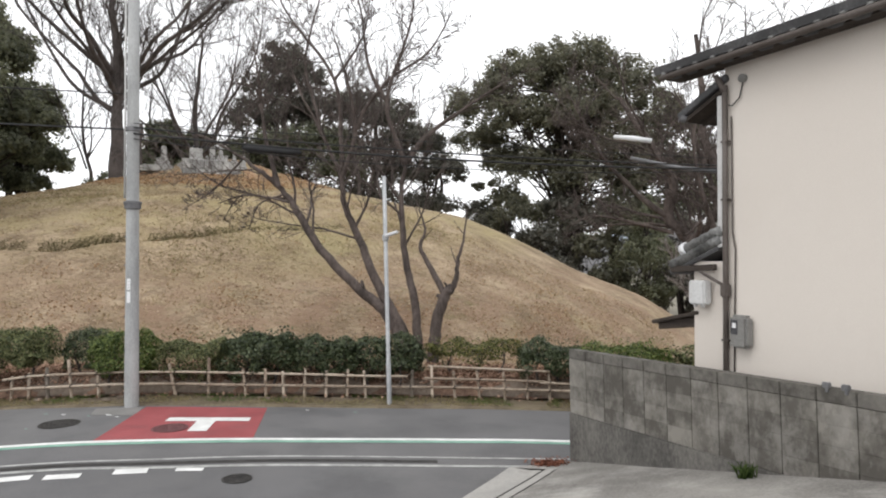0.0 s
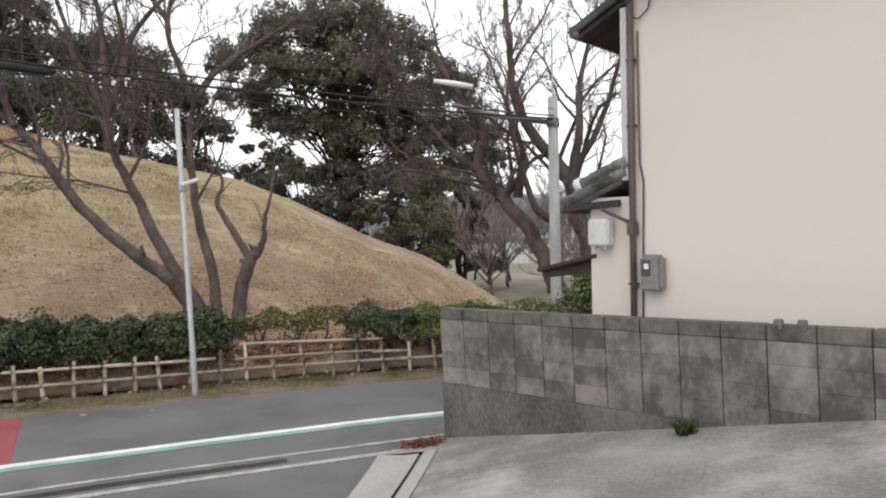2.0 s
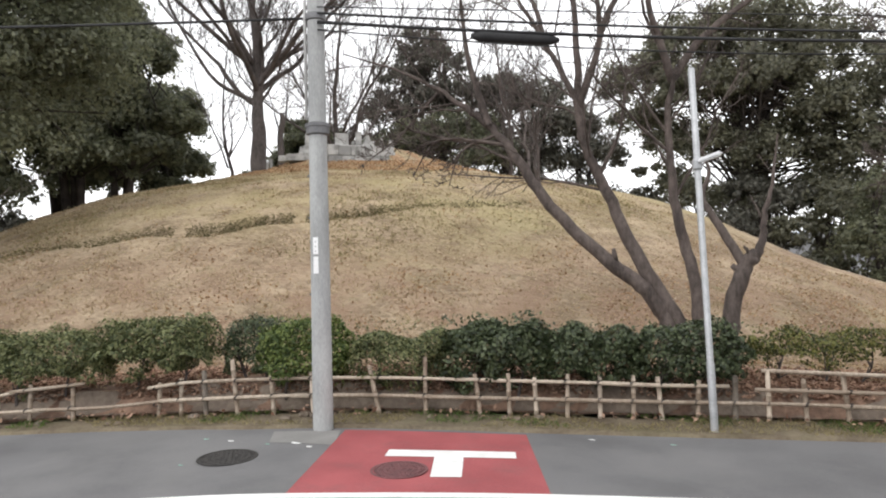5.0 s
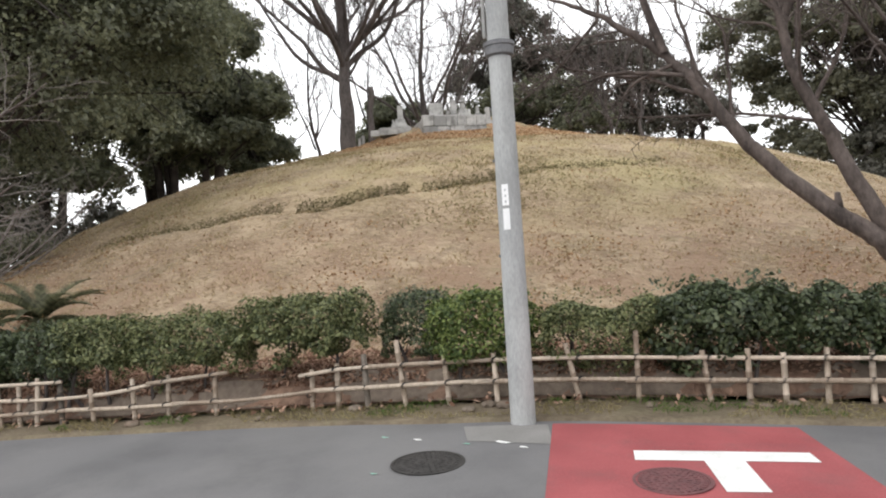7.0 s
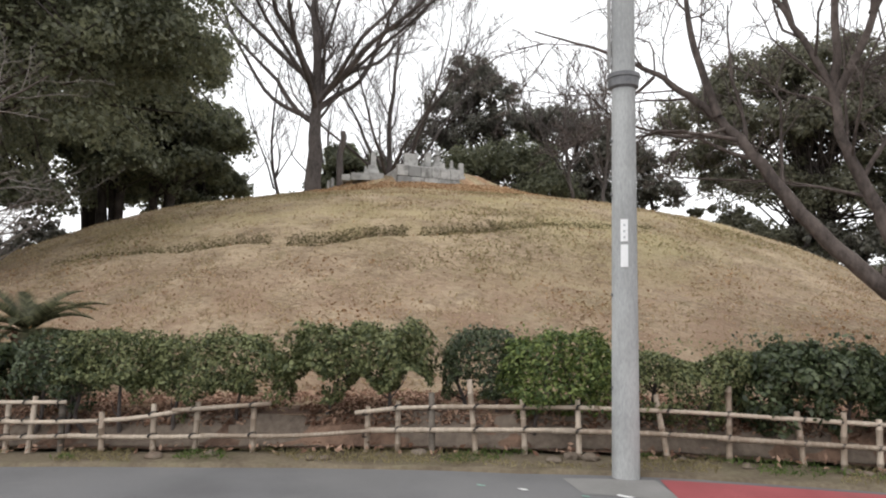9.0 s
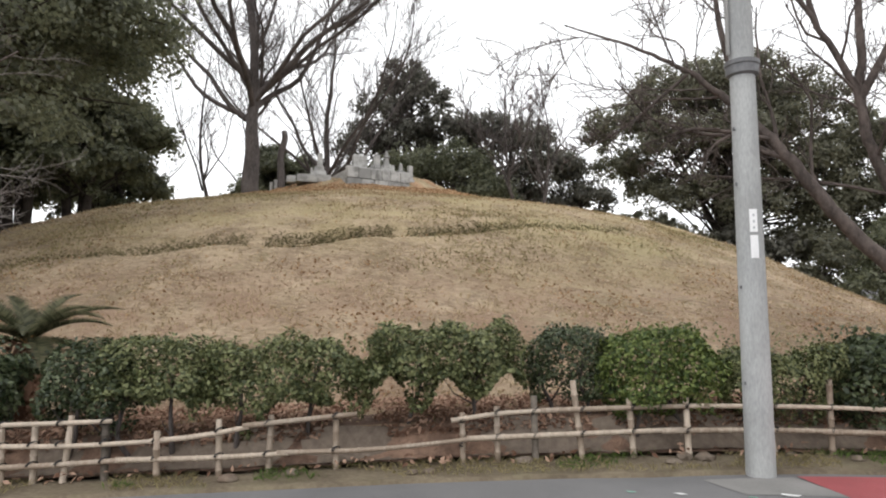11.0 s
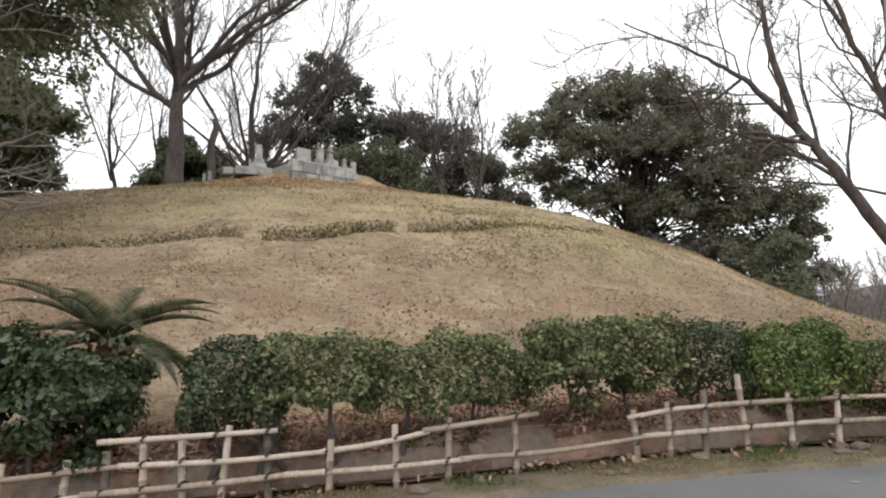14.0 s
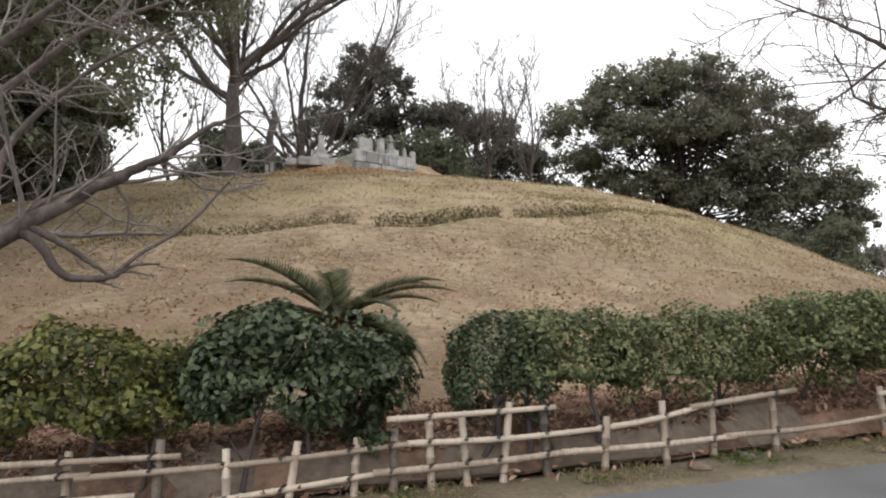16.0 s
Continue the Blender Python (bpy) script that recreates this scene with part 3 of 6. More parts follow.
def manhole(x, y, r, label, mat=IRON):
    at = pose(x, y, float(street_z(x, y)) + 0.006)
    ob = empty("manhole_cover", label, "manhole cover", "manhole covers", at=at)
    part("rim", lathe_bm([(r, 0), (r, 0.006), (r - 0.03, 0.008), (r - 0.035, 0.002)], 40), mat, ob)
    part("lid", lathe_bm([(r - 0.04, 0), (r - 0.04, 0.006), (r - 0.05, 0.007)], 40), mat, ob)
    bm = bmesh.new()
    for ring in range(1, 5):
        for a in range(ring * 8):
            t = a * 2 * math.pi / (ring * 8)
            q = r * 0.2 * ring
            bm = merge(bm, box_bm((0.035, 0.018, 0.005), (q * math.cos(t), q * math.sin(t), 0.0085), 0, Matrix.Rotation(t, 4, "Z")))
    part("tread", bm, mat, ob)["kind"] = "stuff"
    return ob


manhole(-6.34, 7.52, 0.33, "dark cast-iron manhole cover flush with the asphalt")
manhole(-4.37, 8.04, 0.3, "dark cast-iron manhole cover half covered with red paint", RED_IRON)
manhole(-1.70, 6.47, 0.2, "small dark iron valve cover in the side street")

# ---- fence ----
POSTS = [(-18.6, .6), (-18.0, .55), (-17.4, .6), (-16.8, .55), (-16.3, .6), (-15.7, .55), (-15.1, .6), (-14.6, .5), (-14.2, .52), (-13.72, .5), (-13.42, .55), (-13.13, .62), (-12.85, .6), (-12.6, .7),
         (-12.22, .66), (-11.77, .52), (-11.22, .6), (-10.8, .62), (-10.2, .6), (-9.05, .55), (-8.72, .56), (-8.36, .66), (-7.9, .8), (-7.42, .62), (-6.9, .6), (-6.05, .68), (-5.5, .8),
         (-4.8, .58), (-4.45, .6), (-4.12, .55), (-3.75, .6), (-3.35, .58), (-2.95, .6), (-2.6, .58), (-2.2, .55), (-1.75, .62), (-1.35, .72), (-0.9, .6), (-0.4, .66), (0.1, .62), (0.55, .7),
         (1.0, .6), (1.5, .58), (2.0, .6), (2.45, .62), (2.9, .58), (3.5, .6), (4.2, .6), (5, .6), (6, .6)]
OLD_POSTS = {-8.36, -12.22, -13.42, -15.1, -1.75, -16.8}
fence = empty("bamboo_fence", "low rustic bamboo fence with tied rails in front of a hedge", "fence", at=pose(-6, 9.6, 0))
FENCE_INV = fence.matrix_world.inverted()


def fence_ground(x):
    return float(road_z(x, fence_y(x))) + 0.03 - (0.05 if x < -9 else 0.0)


def bamboo(p0, p1, r, sag=0.0, spacing=0.28, seed=0):
    """A bamboo cane with swollen nodes."""
    rg = np.random.default_rng(seed)
    p0, p1 = np.array(p0, float), np.array(p1, float)
    length = np.linalg.norm(p1 - p0)
    s = Soup()
    ts, rs = [0.0], [r]
    t = spacing * rg.uniform(0.3, 0.9)
    while t < length - 0.04:
        for dt, k in ((-0.012, 1.0), (-0.004, 1.16), (0.004, 1.16), (0.012, 0.97)):
            ts.append((t + dt) / length)
            rs.append(r * k)
        t += spacing * rg.uniform(0.8, 1.2)
    ts.append(1.0)
    rs.append(r * 0.92)
    ts = np.array(ts)
    pts = p0[None] + (p1 - p0)[None] * ts[:, None]
    pts[:, 2] += -sag * 4 * ts * (1 - ts)
    s.tube(pts, rs, 8)
    return s


for i, (x, h) in enumerate(POSTS):
    rg = np.random.default_rng(100 + i)
    y, z = float(fence_y(x)), fence_ground(x)
    tilt = rg.normal(0, 0.055, 2)
    old = x in OLD_POSTS
    ob = bamboo((x, y, z - 0.15), (x + tilt[0] * h * 1.3, y + tilt[1] * h, z + h), 0.033 if not old else 0.038, 0, 0.3, 200 + i).make(
        "post", BAMBOO_OLD if old else BAMBOO, fence)
    ob.matrix_parent_inverse = FENCE_INV
# rails: (x0, height0, x1, height1, sag)
RAILS = [(-18.8, .40, -15.5, .38, .02), (-18.8, .20, -15.2, .2, .02), (-16.6, .5, -14.9, .47, 0), (-15.6, .36, -13.2, .43, .02), (-15.3, .06, -13.45, .22, .0), (-13.55, .22, -12.0, .25, .01), (-13.45, .63, -12.15, .63, 0), (-13.3, .43, -11.7, .42, .02),
         (-12.1, .25, -10.6, .24, .01), (-11.8, .42, -10.95, .52, .02), (-11.0, .53, -10.0, .6, 0), (-10.7, .25, -8.9, .25, .01), (-9.0, .25, -6.95, .28, .0), (-9.15, .49, -8.1, .51, .0), (-8.3, .51, -6.7, .52, 0), (-7.15, .27, -5.4, .26, .0),
         (-6.9, .52, -4.9, .50, .0), (-5.6, .25, -3.6, .25, .0), (-5.1, .50, -3.2, .49, .0), (-3.8, .25, -1.9, .25, 0), (-3.3, .49, -1.8, .48, .01), (-2.1, .25, -0.3, .26, 0),
         (-1.5, .44, 0.9, .44, .0), (-1.42, .7, 1.0, .66, .0), (-0.5, .25, 1.6, .25, 0), (1.3, .25, 3.3, .25, 0), (0.8, .42, 1.5, .4, 0), (3.1, .25, 6.2, .25, 0)]
for i, (x0, h0, x1, h1, sag) in enumerate(RAILS):
    def rail_at(x, h):
        return np.array([x, fence_y(x) - 0.05, fence_ground(x) + h])
    xm = (x0 + x1) / 2
    a, m, b = rail_at(x0, h0), rail_at(xm, (h0 + h1) / 2), rail_at(x1, h1)
    s = Soup()
    rg = np.random.default_rng(400 + i)
    r = 0.026 + rg.uniform(0, 0.006)
    path = smooth_path([a, m - np.array([0, 0, sag]), b], 12)
    seg = np.concatenate([[0], np.cumsum(np.linalg.norm(np.diff(path, axis=0), axis=1))])
    ts, rs = [0.0], [r]
    t = rg.uniform(0.08, 0.25)
    while t < seg[-1] - 0.05:
        for dt, k in ((-0.014, 1.0), (-0.005, 1.17), (0.005, 1.17), (0.014, 0.97)):
            ts.append(t + dt)
            rs.append(r * k * (1 - 0.15 * t / seg[-1]))
        t += rg.uniform(0.2, 0.3)
    ts.append(seg[-1])
    rs.append(r * 0.85)
    s.tube(np.stack([np.interp(ts, seg, path[:, c]) for c in range(3)], 1), rs, 8)
    rail = s.make("rail", BAMBOO, fence)
    rail.matrix_parent_inverse = FENCE_INV
    for x, h in POSTS:
        if min(x0, x1) < x < max(x0, x1) and h > h0 - 0.02:
            u = (x - x0) / (x1 - x0)
            p = rail_at(x, h0 + (h1 - h0) * u)
            tie = Soup()
            for off in (-0.012, 0.0, 0.012):
                ang = np.linspace(0, 2 * np.pi, 9)
                tie.tube([(p[0] + off + 0.016 * math.sin(q), p[1] + 0.028 + 0.062 * math.cos(q), p[2] + 0.034 * math.sin(q)) for q in ang], 0.004, 4, cap=False)
            tie.make("tie", BLACK, rail, "black twine lashing")

# ---- hedge ----


def bush(x0, x1, top, low, depth, mat, leaf, count, label, seed, set_back=0.35, lean=0.0, arch=0.3):
    """A clipped bush: stems from the bank, and a loose rounded block of leaves."""
    rg = np.random.default_rng(seed)
    xm = (x0 + x1) / 2
    a0, a1 = np.array([x0, fence_y(x0)]), np.array([x1, fence_y(x1)])
    along = (a1 - a0) / np.linalg.norm(a1 - a0)
    across = np.array([-along[1], along[0]])
    mid = (a0 + a1) / 2 + across * set_back
    mid[1] += float(fence_y(xm)) - (a0[1] + a1[1]) / 2
    foot = float(bank_z(mid[0], mid[1]))
    half = np.linalg.norm(a1 - a0) / 2
    ob = empty("hedge_bush", label, "bush", "bushes of the hedge", at=pose(mid[0], mid[1], foot))
    inv = ob.matrix_world.inverted()
    stems = max(2, int(half * 3.2))
    for k in range(stems):
        u = (k + 0.5) / stems * 2 - 1 + rg.normal(0, 0.08)
        base = mid + along * u * half * 0.85 + across * rg.normal(0, 0.1)
        gz = float(bank_z(base[0], base[1]))
        pts = [np.array([base[0], base[1], gz - 0.05])]
        for q in range(1, 5):
            pts.append(pts[-1] + np.array([rg.normal(0, 0.05), rg.normal(0, 0.04), (top - 0.15 - gz) / 4]))
        s = Soup()
        s.tube(smooth_path(pts, 3), np.linspace(0.028, 0.008, 13) * rg.uniform(0.7, 1.3), 6)
        for q in range(7):
            j = rg.integers(1, 4)
            tip = pts[j] + np.array([rg.normal(0, 0.2), rg.normal(0, 0.16), rg.uniform(0.15, 0.4)])
            s.tube([pts[j], (pts[j] + tip) / 2 + rg.normal(0, 0.02, 3), tip], [0.01, 0.007, 0.003], 4)
        t = s.make("stem", BARK_GREY, ob)
        t.matrix_parent_inverse = inv
    # leaf positions: shell of a rounded block with a lumpy outline
    m = int(count * 2.0)
    u = rg.uniform(-1, 1, (m * 7, 3))
    q = (np.abs(u) ** 4.0).sum(1) ** (1 / 4.0)
    keep = (q < 1) & (rg.uniform(0, 1, len(q)) < 0.12 + 0.88 * np.clip((q - 0.55) / 0.45, 0, 1) ** 1.5)
    u = u[keep][:m]
    lump = np.array([noise.noise(Vector((p[0] * half * 3.0 + seed, p[1] * 1.5, p[2] * 1.8))) for p in u])
    u *= (1 + 0.3 * lump)[:, None]
    ht = (top - low) / 2
    drop = np.array([noise.noise(Vector((p[0] * half * 2.2, seed * 1.7, 3.3))) for p in u])
    c = np.zeros_like(u)
    fy = fence_y(mid[0] + along[0] * u[:, 0] * half) - fence_y(mid[0]) - along[1] * u[:, 0] * half
    c[:, :2] = mid[None] + along[None] * (u[:, 0] * half)[:, None] + across[None] * (u[:, 1] * depth)[:, None]
    c[:, 1] += fy
    c[:, 2] = (top + low) / 2 + u[:, 2] * ht + np.where(u[:, 2] < 0, drop * arch * -u[:, 2], drop * 0.26 * u[:, 2]) + lean * u[:, 0]
    # thin places in the lower half, where stems and soil show
    thin = np.array([noise.noise(Vector((p[0] * 3.1, p[1] * 3.1, p[2] * 3.4 + seed))) for p in c])
    stay = (thin + 0.06 + 0.9 * np.clip(u[:, 2] + 0.55, 0, 1) > rg.uniform(0, 0.25, len(u)))
    u, c = u[stay], c[stay]
    nrm = np.sign(u) * np.abs(u) ** 3
    w = np.zeros_like(u)
    w[:, :2] = along[None] * nrm[:, :1] + across[None] * nrm[:, 1:2]
    w[:, 2] = nrm[:, 2] + 0.35
    s = Soup()
    s.leaves(c, w, leaf * 1.1, rg, 0.55)
    # sprigs that stick out of the clipped top
    n = int(half * 160)
    us = rg.uniform(-1, 1, n)
    sc = np.zeros((n, 3))
    sc[:, :2] = mid[None] + along[None] * (us * half * 0.95)[:, None] + across[None] * (rg.uniform(-1, 1, n) * depth * 0.8)[:, None]
    sc[:, 2] = top + rg.uniform(-0.08, 0.1, n) + lean * us
    s.leaves(sc, np.tile([0, -0.5, 0.5], (n, 1)), leaf, rg, 0.5)
    t = s.make("foliage", mat, ob, smooth=False)
    t.matrix_parent_inverse = inv
    return ob


G_LAB = "clipped evergreen hedge bush with mid-green leaves and bare stems"
bush(-18.6, -16.7, 1.02, 0.25, 0.45, HEDGE_YELLOW, 0.065, 5200, "yellow-green evergreen hedge bush, loosely clipped", 11)
bush(-16.7, -14.9, 1.0, 0.22, 0.45, HEDGE_YELLOW, 0.065, 5200, "yellow-green evergreen hedge bush, loosely clipped", 12)
bush(-15.0, -13.25, 1.15, 0.28, 0.5, HEDGE_DARK, 0.072, 7000, "dark glossy broad-leaved hedge bush with large leaves", 13)
bush(-12.95, -12.1, 1.1, 0.25, 0.42, HEDGE_DARK, 0.05, 3400, "small dark green hedge bush", 34)
bush(-12.42, -11.35, 1.12, 0.34, 0.45, HEDGE_MID, 0.05, 4600, G_LAB, 14, arch=0.6)
bush(-11.5, -9.95, 1.16, 0.32, 0.45, HEDGE_MID, 0.05, 6000, G_LAB, 15, arch=0.6)
bush(-10.0, -8.42, 1.3, 0.5, 0.5, HEDGE_MID, 0.055, 6400, "full clipped evergreen hedge bush with arched underside", 16, arch=0.6)
bush(-8.35, -7.45, 1.26, 0.35, 0.4, HEDGE_DARK, 0.045, 4000, "small dark green hedge bush", 17, set_back=0.7)
bush(-7.65, -6.45, 1.32, 0.40, 0.48, HEDGE_BRIGHT, 0.05, 5200, "bright green clipped hedge bush", 18)
bush(-6.45, -5.25, 1.2, 0.45, 0.45, HEDGE_MID, 0.045, 5200, G_LAB, 19)
bush(-5.3, -3.95, 1.28, 0.40, 0.5, HEDGE_DARK, 0.07, 5200, "dark glossy broad-leaved hedge bush", 20)
bush(-4.0, -2.8, 1.1, 0.40, 0.45, HEDGE_DARK, 0.06, 4600, "dark glossy broad-leaved hedge bush", 21)
bush(-2.85, -1.5, 1.12, 0.28, 0.48, HEDGE_DARK, 0.06, 4600, "dark glossy broad-leaved hedge bush", 22)
bush(-1.4, 0.5, 1.0, 0.52, 0.4, HEDGE_YELLOW, 0.05, 3000, "thin sparse hedge bush over open soil", 23, set_back=0.8)
bush(0.4, 1.7, 1.0, 0.35, 0.45, HEDGE_DARK, 0.055, 4200, "dark green clipped hedge bush", 24)
bush(1.6, 3.5, 0.98, 0.18, 0.5, HEDGE_BRIGHT, 0.055, 5200, "dense green clipped hedge bush", 25)
bush(3.5, 6.5, 0.85, 0.15, 0.5, HEDGE_MID, 0.06, 5000, G_LAB, 26)

# ---- trees ----


def grow(soup, twigs, pts, r0, r1, level, rg, up=0.35, spread=0.9, density=1.0, shrink=0.55, sides=7, bare=0.4, droop=0.0):
    """A limb along pts, with side limbs that divide again down to twigs."""
    pts = np.asarray(pts, float)
    k = len(pts)
    rad = np.linspace(r0, r1, k)
    (soup if level > 1 else twigs).tube(pts, rad, sides if level > 1 else 4 if level == 1 else 3, cap=False)
    if level == 0:
        return
    length = np.linalg.norm(np.diff(pts, axis=0), axis=1).sum()
    n = max(2, int(density * (3 + length * (1.3 if level > 1 else 2.2))))
    n = min(n, 14 if level > 1 else 12)
    if level == 1:  # the last twigs, all at once
        u = bare + (1 - bare) * (np.arange(n) + rg.uniform(0.1, 0.9, n)) / n
        f = u * (k - 1)
        j = np.minimum(f.astype(int), k - 2)
        d = pts[j + 1] - pts[j]
        p = pts[j] + d * (f - j)[:, None]
        d = d / (np.linalg.norm(d, axis=1)[:, None] + 1e-9)
        side = rg.normal(0, 1, (n, 3))
        side -= (side * d).sum(1)[:, None] * d
        side /= np.linalg.norm(side, axis=1)[:, None] + 1e-9
        way = d * rg.uniform(0.35, 0.8, (n, 1)) + side * spread * rg.uniform(0.6, 1.0, (n, 1)) + np.array([0, 0, up])
        way /= np.linalg.norm(way, axis=1)[:, None]
        bend = way + rg.normal(0, 0.2, (n, 3)) + np.array([0, 0, up * 0.3 - droop * 0.3])
        bend /= np.linalg.norm(bend, axis=1)[:, None]
        ln = (length * shrink * rg.uniform(0.55, 1.0, n) * (1.15 - 0.45 * u))[:, None] * 0.5
        twigs.thin.append((np.stack([p, p + way * ln, p + way * ln + bend * ln], 1), np.maximum(rad[j] * rg.uniform(0.3, 0.5, n), twigs.fine)))
        return
    for i in range(n):
        u = bare + (1 - bare) * (i + rg.uniform(0.1, 0.9)) / n
        f = u * (k - 1)
        j = min(int(f), k - 2)
        p = pts[j] + (pts[j + 1] - pts[j]) * (f - j)
        d = pts[j + 1] - pts[j]
        d /= np.linalg.norm(d) + 1e-9
        side = rg.normal(0, 1, 3)
        side -= side.dot(d) * d
        side /= np.linalg.norm(side) + 1e-9
        way = d * rg.uniform(0.35, 0.8) + side * spread * rg.uniform(0.6, 1.0) + np.array([0, 0, up])
        way /= np.linalg.norm(way)
        ln = length * shrink * rg.uniform(0.55, 1.0) * (1.15 - 0.45 * u)
        m = (4, 5, 6, 7)[min(level, 3)]
        q = [p]
        for s in range(m - 1):
            way = way + rg.normal(0, 0.19, 3) + np.array([0, 0, (up * 0.16 - droop * 0.2)])
            way /= np.linalg.norm(way)
            q.append(q[-1] + way * ln / (m - 1))
        rr = max(rad[j] * rg.uniform(0.26, 0.48), twigs.fine * 1.3)
        grow(soup, twigs, q, rr, max(rr * 0.3, twigs.fine), level - 1, rg, up, spread, density, shrink, max(4, sides - 1), 0.22, droop)


def bare_tree(limbs, levels, seed, mat, twig_mat, label, up=0.35, spread=0.9, density=1.0, shrink=0.5, stubs=(), droop=0.0, wobble=0.012, name="cherry_tree", category="tree", fine=0.0045):
    """limbs: (control points, radius at the foot, radius at the tip)."""
    rg = np.random.default_rng(seed)
    base = limbs[0][0][0]
    ob = empty(name, label, category, at=pose(*base))
    inv = ob.matrix_world.inverted()
    twigs = Soup()
    twigs.fine = fine
    for pts, r0, r1 in limbs:
        r1 = r1 if r1 > 0.05 else min(r1, 0.012)
        s = Soup()
        p = smooth_path(pts, 5)
        p[1:-1] += rg.normal(0, 0.012, (len(p) - 2, 3)) * (r0 / 0.15)
        u = np.linspace(0, 1, len(p))[:, None]
        span_ = np.linalg.norm(p[-1] - p[0])
        for w in (2.0, 3.5, 6.0):
            p += wobble * span_ / w * np.sin(np.pi * w * u + rg.uniform(0, 6, 3)) * rg.normal(0, 1, 3) * np.minimum(1, 3 * u)
        grow(s, twigs, p, r0, r1, levels, rg, up, spread, density, shrink, 10, droop=droop)
        t = s.make("trunk" if limbs[0][0] is pts else "limb", mat, ob)
        t.matrix_parent_inverse = inv
    for a, b, r in stubs:
        s = Soup()
        s.tube([a, (np.array(a) + np.array(b)) / 2, b], [r, r * 0.9, r * 0.6], 8)
        t = s.make("stub", mat, ob, "sawn-off branch stub")
        t.matrix_parent_inverse = inv
    t = twigs.make("twigwork", twig_mat, ob)
    t["kind"] = "stuff"
    t.matrix_parent_inverse = inv
    return ob


# the leaning cherry behind the hedge: three stems from one foot
bare_tree([
    ([(-2.95, 14.3, 0.3), (-3.03, 14.26, 0.94), (-3.39, 14.16, 1.59), (-3.81, 14.02, 1.98), (-4.42, 13.8, 2.6), (-5.02, 13.58, 3.3), (-5.47, 13.54, 3.97), (-5.78, 13.54, 4.42), (-6.28, 13.36, 4.94), (-6.6, 13.2, 5.22), (-7.05, 13.08, 5.55), (-7.75, 12.93, 5.93), (-8.79, 12.63, 6.36)], 0.165, 0.03),
    ([(-2.88, 14.35, 0.3), (-2.9, 14.31, 0.99), (-3.39, 14.16, 1.92), (-3.81, 14.04, 2.8), (-4.07, 13.97, 3.57), (-4.33, 13.9, 4.24), (-4.43, 13.87, 5.02), (-4.91, 13.73, 6.03), (-5.49, 13.57, 7.17), (-5.93, 13.44, 8.4)], 0.155, 0.03),
    ([(-2.55, 14.4, 0.3), (-2.56, 14.4, 0.99), (-2.65, 14.37, 1.91), (-2.86, 14.31, 2.79), (-2.92, 14.29, 3.78), (-2.94, 14.29, 4.66), (-2.85, 14.31, 5.32), (-3.27, 14.2, 6.44), (-3.29, 14.19, 7.9)], 0.13, 0.035),
    ([(-2.86, 14.3, 5.25), (-2.3, 14.47, 5.97), (-1.24, 14.77, 6.72), (-0.2, 15.05, 7.4)], 0.085, 0.03),
    ([(-6.0, 13.42, 4.7), (-6.37, 13.32, 6.07), (-6.47, 13.29, 7.09), (-6.69, 13.23, 8.6)], 0.07, 0.025),
    ([(-5.7, 13.5, 4.3), (-6.41, 13.3, 4.46), (-7.13, 13.25, 4.46), (-7.58, 13.2, 3.85)], 0.035, 0.008),
    ([(-5.9, 13.45, 4.5), (-6.54, 13.3, 4.25), (-6.8, 13.25, 3.6)], 0.03, 0.008),
    ([(-6.9, 13.1, 5.4), (-7.8, 13.2, 4.75), (-8.76, 13.2, 4.25)], 0.03, 0.008),
    ([(-4.43, 13.87, 5.05), (-4.36, 13.75, 5.82), (-4.54, 13.7, 7.37), (-5.88, 13.7, 9.12), (-6.46, 13.7, 10.28)], 0.075, 0.02),
    ([(-2.86, 14.3, 5.2), (-2.95, 14.0, 5.8), (-3.08, 13.7, 6.72), (-2.43, 13.7, 8.5), (-2.31, 13.7, 9.63)], 0.075, 0.02),
    ([(-3.9, 13.6, 6.0), (-3.6, 13.65, 6.6), (-2.98, 13.7, 7.25), (-1.97, 13.7, 7.78), (-1.36, 13.7, 8.68)], 0.06, 0.02),
    ([(-4.95, 13.72, 6.1), (-5.1, 13.7, 6.8), (-5.41, 13.7, 7.92), (-5.07, 13.7, 9.19), (-4.82, 13.7, 10.02)], 0.05, 0.02),
    ([(-3.08, 13.7, 6.72), (-3.61, 13.7, 7.73), (-3.77, 13.7, 8.87), (-4.01, 13.7, 9.9)], 0.05, 0.02),
    ([(-4.54, 13.7, 7.37), (-3.76, 13.7, 8.31), (-3.53, 13.7, 9.26)], 0.04, 0.02),
    ([(-4.4, 13.87, 4.9), (-3.9, 13.6, 6.0), (-3.95, 13.3, 7.2), (-4.2, 13.0, 8.4)], 0.07, 0.025),
], 3, 21, BARK, BARK, "leafless cherry tree with three leaning dark trunks", up=0.2, density=2.0, shrink=0.4, wobble=0.005, fine=0.0055,
    stubs=[((-3.86, 14.0, 2.02), (-3.86, 13.9, 2.32), 0.06)])
